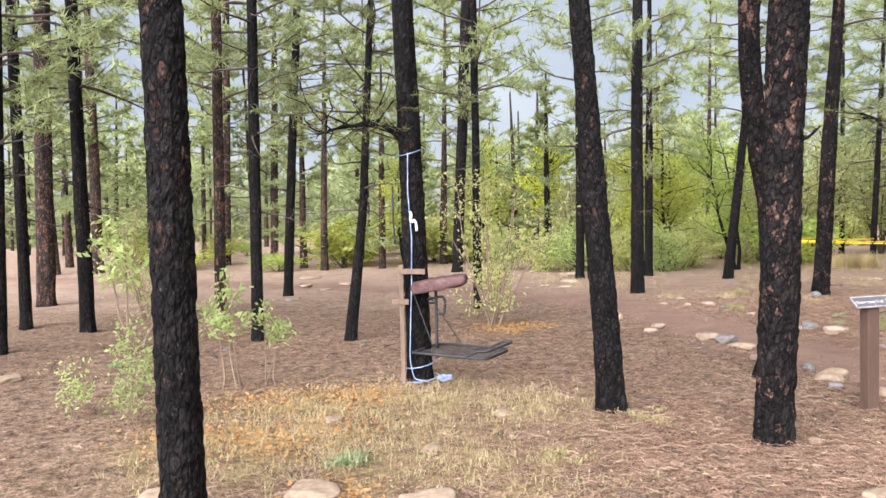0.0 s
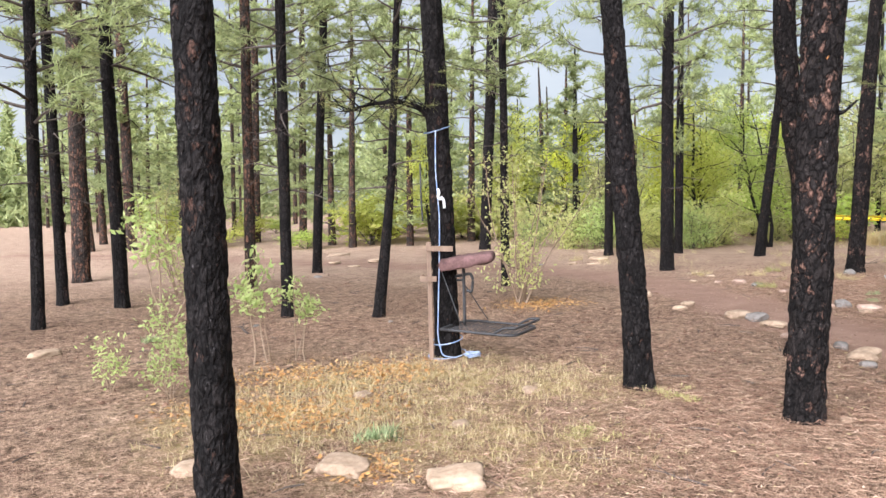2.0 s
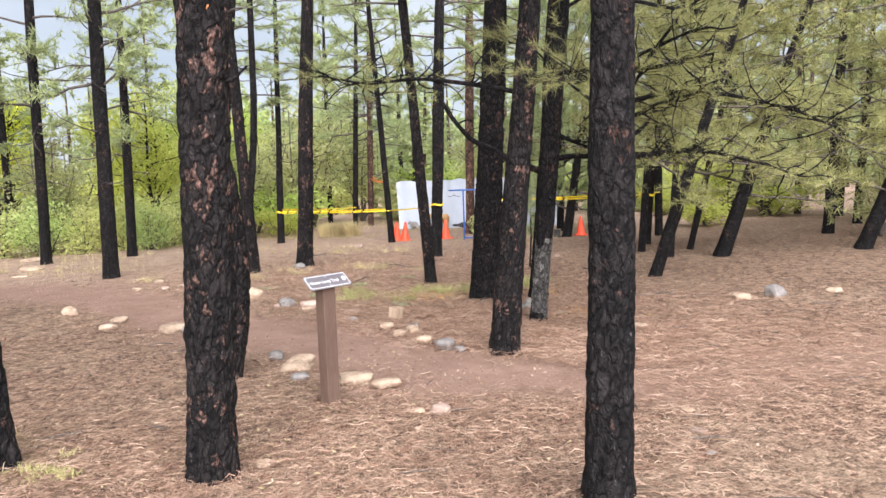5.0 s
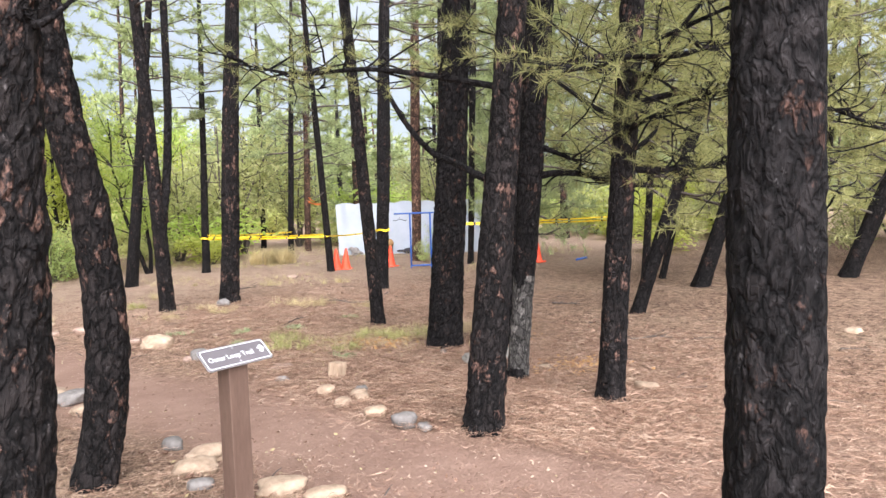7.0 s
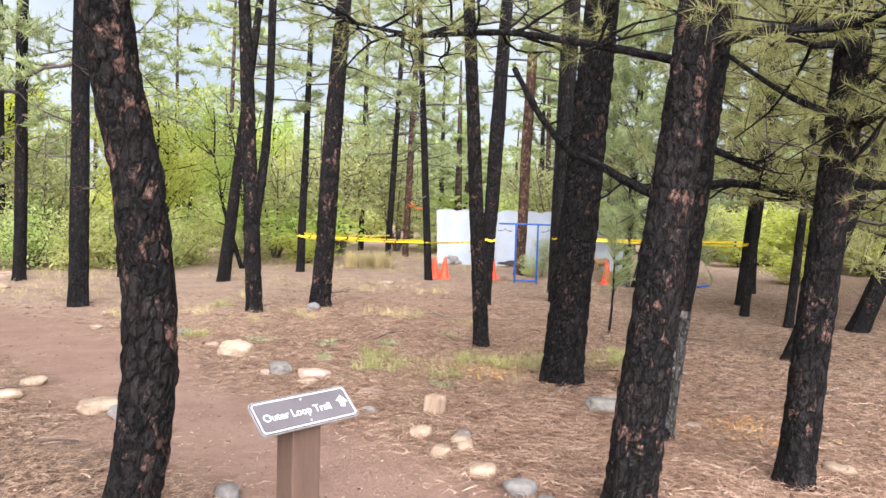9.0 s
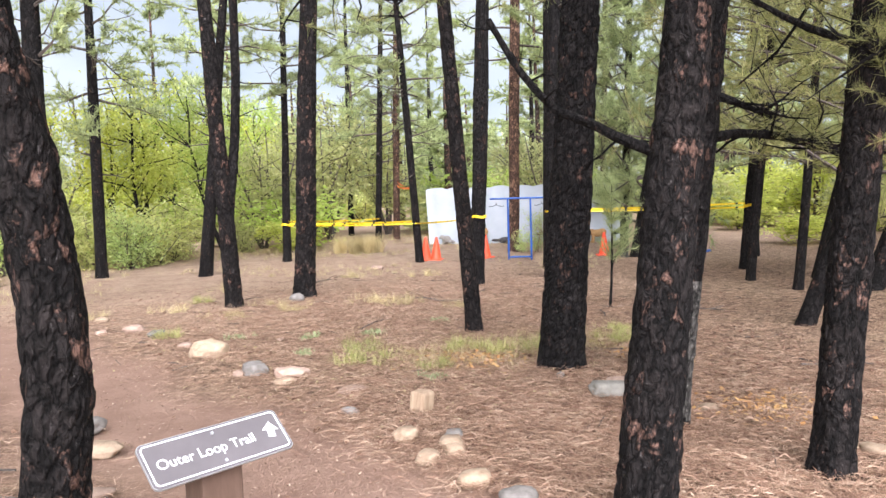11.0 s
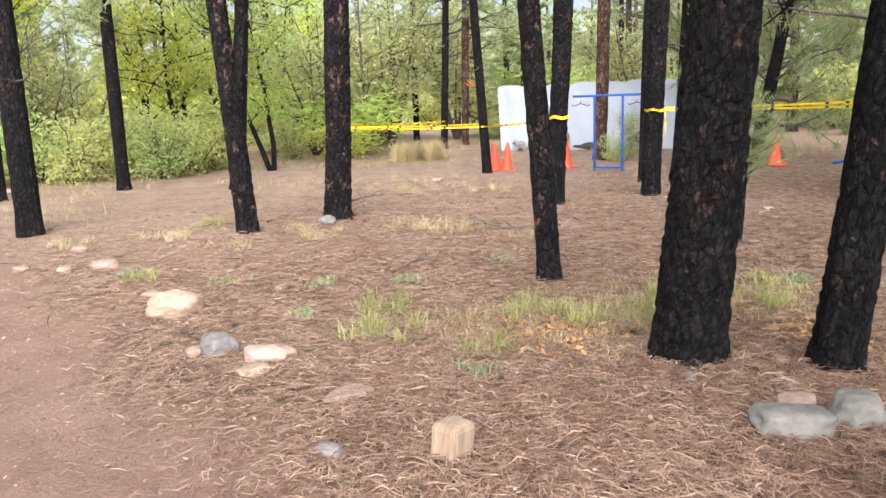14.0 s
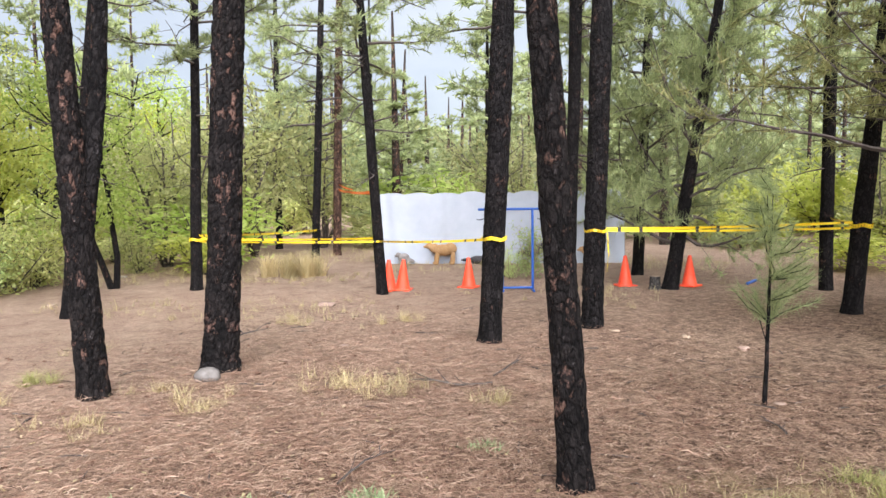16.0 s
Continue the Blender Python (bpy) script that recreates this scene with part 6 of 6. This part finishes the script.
u = np.stack([np.cos(ang), np.sin(ang), rng_n.normal(0, 0.12, n)], 1)
w = np.stack([-np.sin(ang), np.cos(ang), rng_n.normal(0, 0.5, n)], 1)
ln = rng_n.uniform(0.03, 0.075, (n, 1))
wd_ = rng_n.uniform(0.0010, 0.0024, (n, 1))
bow = w * ln * rng_n.normal(0, 0.25, (n, 1))
v = np.stack([c - u * ln, c + bow + w * wd_, c + u * ln, c + bow - w * wd_], 1).reshape(-1, 3)
k = np.arange(n) * 4
tagged(new("needle_litter", mesh_np("needle_litter", v, np.concatenate([np.stack([k, k + 1, k + 3], 1), np.stack([k + 1, k + 2, k + 3], 1)]), LITTER)), "loose fallen pine needles", "needle litter", kind="stuff")

# sticks, bark chips and pine cones
s = Soup()
rng_s = np.random.default_rng(14)
for _ in range(420):
    x, y = rng_s.uniform(-5, 12), rng_s.uniform(3, 17)
    if off_trail(x, y) < 0.5:
        continue
    a, ln = rng_s.uniform(0, 6.28), rng_s.uniform(0.06, 0.3)
    zz = hill(x, y) + 0.008
    p = np.array([(x, y, zz), (x + math.cos(a) * ln * 0.5 + rng_s.normal(0, 0.01), y + math.sin(a) * ln * 0.5, zz + 0.006), (x + math.cos(a) * ln, y + math.sin(a) * ln, zz)])
    s.tube(p, np.array((1, 0.8, 0.4)) * rng_s.uniform(0.003, 0.008), 5, True)
tagged(new("stick_litter", s.mesh("stick_litter", TWIG)), "small dead sticks on the forest floor", "sticks", kind="stuff")
s = Soup()
bm = bmesh.new()
bmesh.ops.create_icosphere(bm, subdivisions=1, radius=1)
bm.verts.index_update()
ico_v, ico_f = np.array([v.co[:] for v in bm.verts]), np.array([[v.index for v in f.verts] for f in bm.faces])
bm.free()
for i in range(2600):
    near_limbs = i < 1200
    x, y = (rng_s.normal(7.3, 1.5), rng_s.normal(7.6, 1.4)) if near_limbs else (rng_s.uniform(-5, 12), rng_s.uniform(3, 17))
    if off_trail(x, y) < 0.6:
        continue
    sc = rng_s.uniform(0.007, 0.022) * np.array((1.2, 0.9, 0.45 + 0.4 * rng_s.random()))
    s.add(ico_v * sc * (1 + 0.25 * rng_s.normal(size=(len(ico_v), 1))) + (x, y, hill(x, y) + sc[2] * 0.5), (), ico_f)
tagged(new("bark_chips", s.mesh("bark_chips", CHIP)), "dark bark chips and pine cones on the litter", "bark chips", kind="stuff")


# ---- fallen branches and a stump ----
def fallen_branch(x, y, length, heading, r=0.014):
    rng = np.random.default_rng(int(abs(x) * 91 + abs(y) * 17))
    s = Soup()
    p = limb_path(rng, (0, 0, r), heading, 0.02, length, 8, 0.16)
    p[:, 2] = np.clip(p[:, 2], r * 0.8, 0.06)
    s.tube(p, np.linspace(r, r * 0.3, len(p)), 8, True, 0.06, rng)
    for k in (2, 4, 5, 6):
        b = limb_path(rng, p[k], heading + rng.uniform(-1.1, 1.1), 0.25, length * 0.28, 4, 0.2)
        s.tube(b, np.linspace(r * 0.4, r * 0.12, len(b)), 5, False)
    ob = new("fallen_branch", s.mesh("fallen_branch", TWIG))
    ob.matrix_basis = pose(x, y, hill(x, y))
    return tagged(ob, "dead crooked branch lying on the pine litter", "branch", "fallen branches")


fallen_branch(9.0, 12.9, 0.7, 2.6)
fallen_branch(9.2, 13.1, 0.5, 0.3, 0.01)
fallen_branch(10.6, 10.4, 0.5, -0.8)
fallen_branch(9.5, 10.7, 0.35, 0.9, 0.009)
fallen_branch(8.3, 9.3, 0.45, 2.9, 0.009)
fallen_branch(8.9, 7.9, 0.6, -0.5)
fallen_branch(1.3, 4.2, 0.4, 2.2, 0.008)
fallen_branch(6.9, 11.9, 0.5, 0.2, 0.008)
fallen_branch(8.0, 16.2, 0.8, 0.4)
fallen_branch(-2.9, 9.6, 0.7, 2.0)
stump = thing("tree_stump", "small grey sawn stump under bushy pines", "stump", pose(15.05, 15.55, hill(15.05, 15.55)))
s = Soup()
s.tube([(0, 0, -0.05), (0, 0, 0.05), (0.005, 0, 0.2)], [0.11, 0.09, 0.085], 18, True, 0.05, np.random.default_rng(4))
part("bole", s.mesh("bole", BARK_GREY), stump)
s = Soup()
s.tube([(0.005, 0, 0.2), (0.005, 0, 0.204)], 0.078, 18, True)
part("cut_face", s.mesh("cut_face", WOOD_CUT), stump)
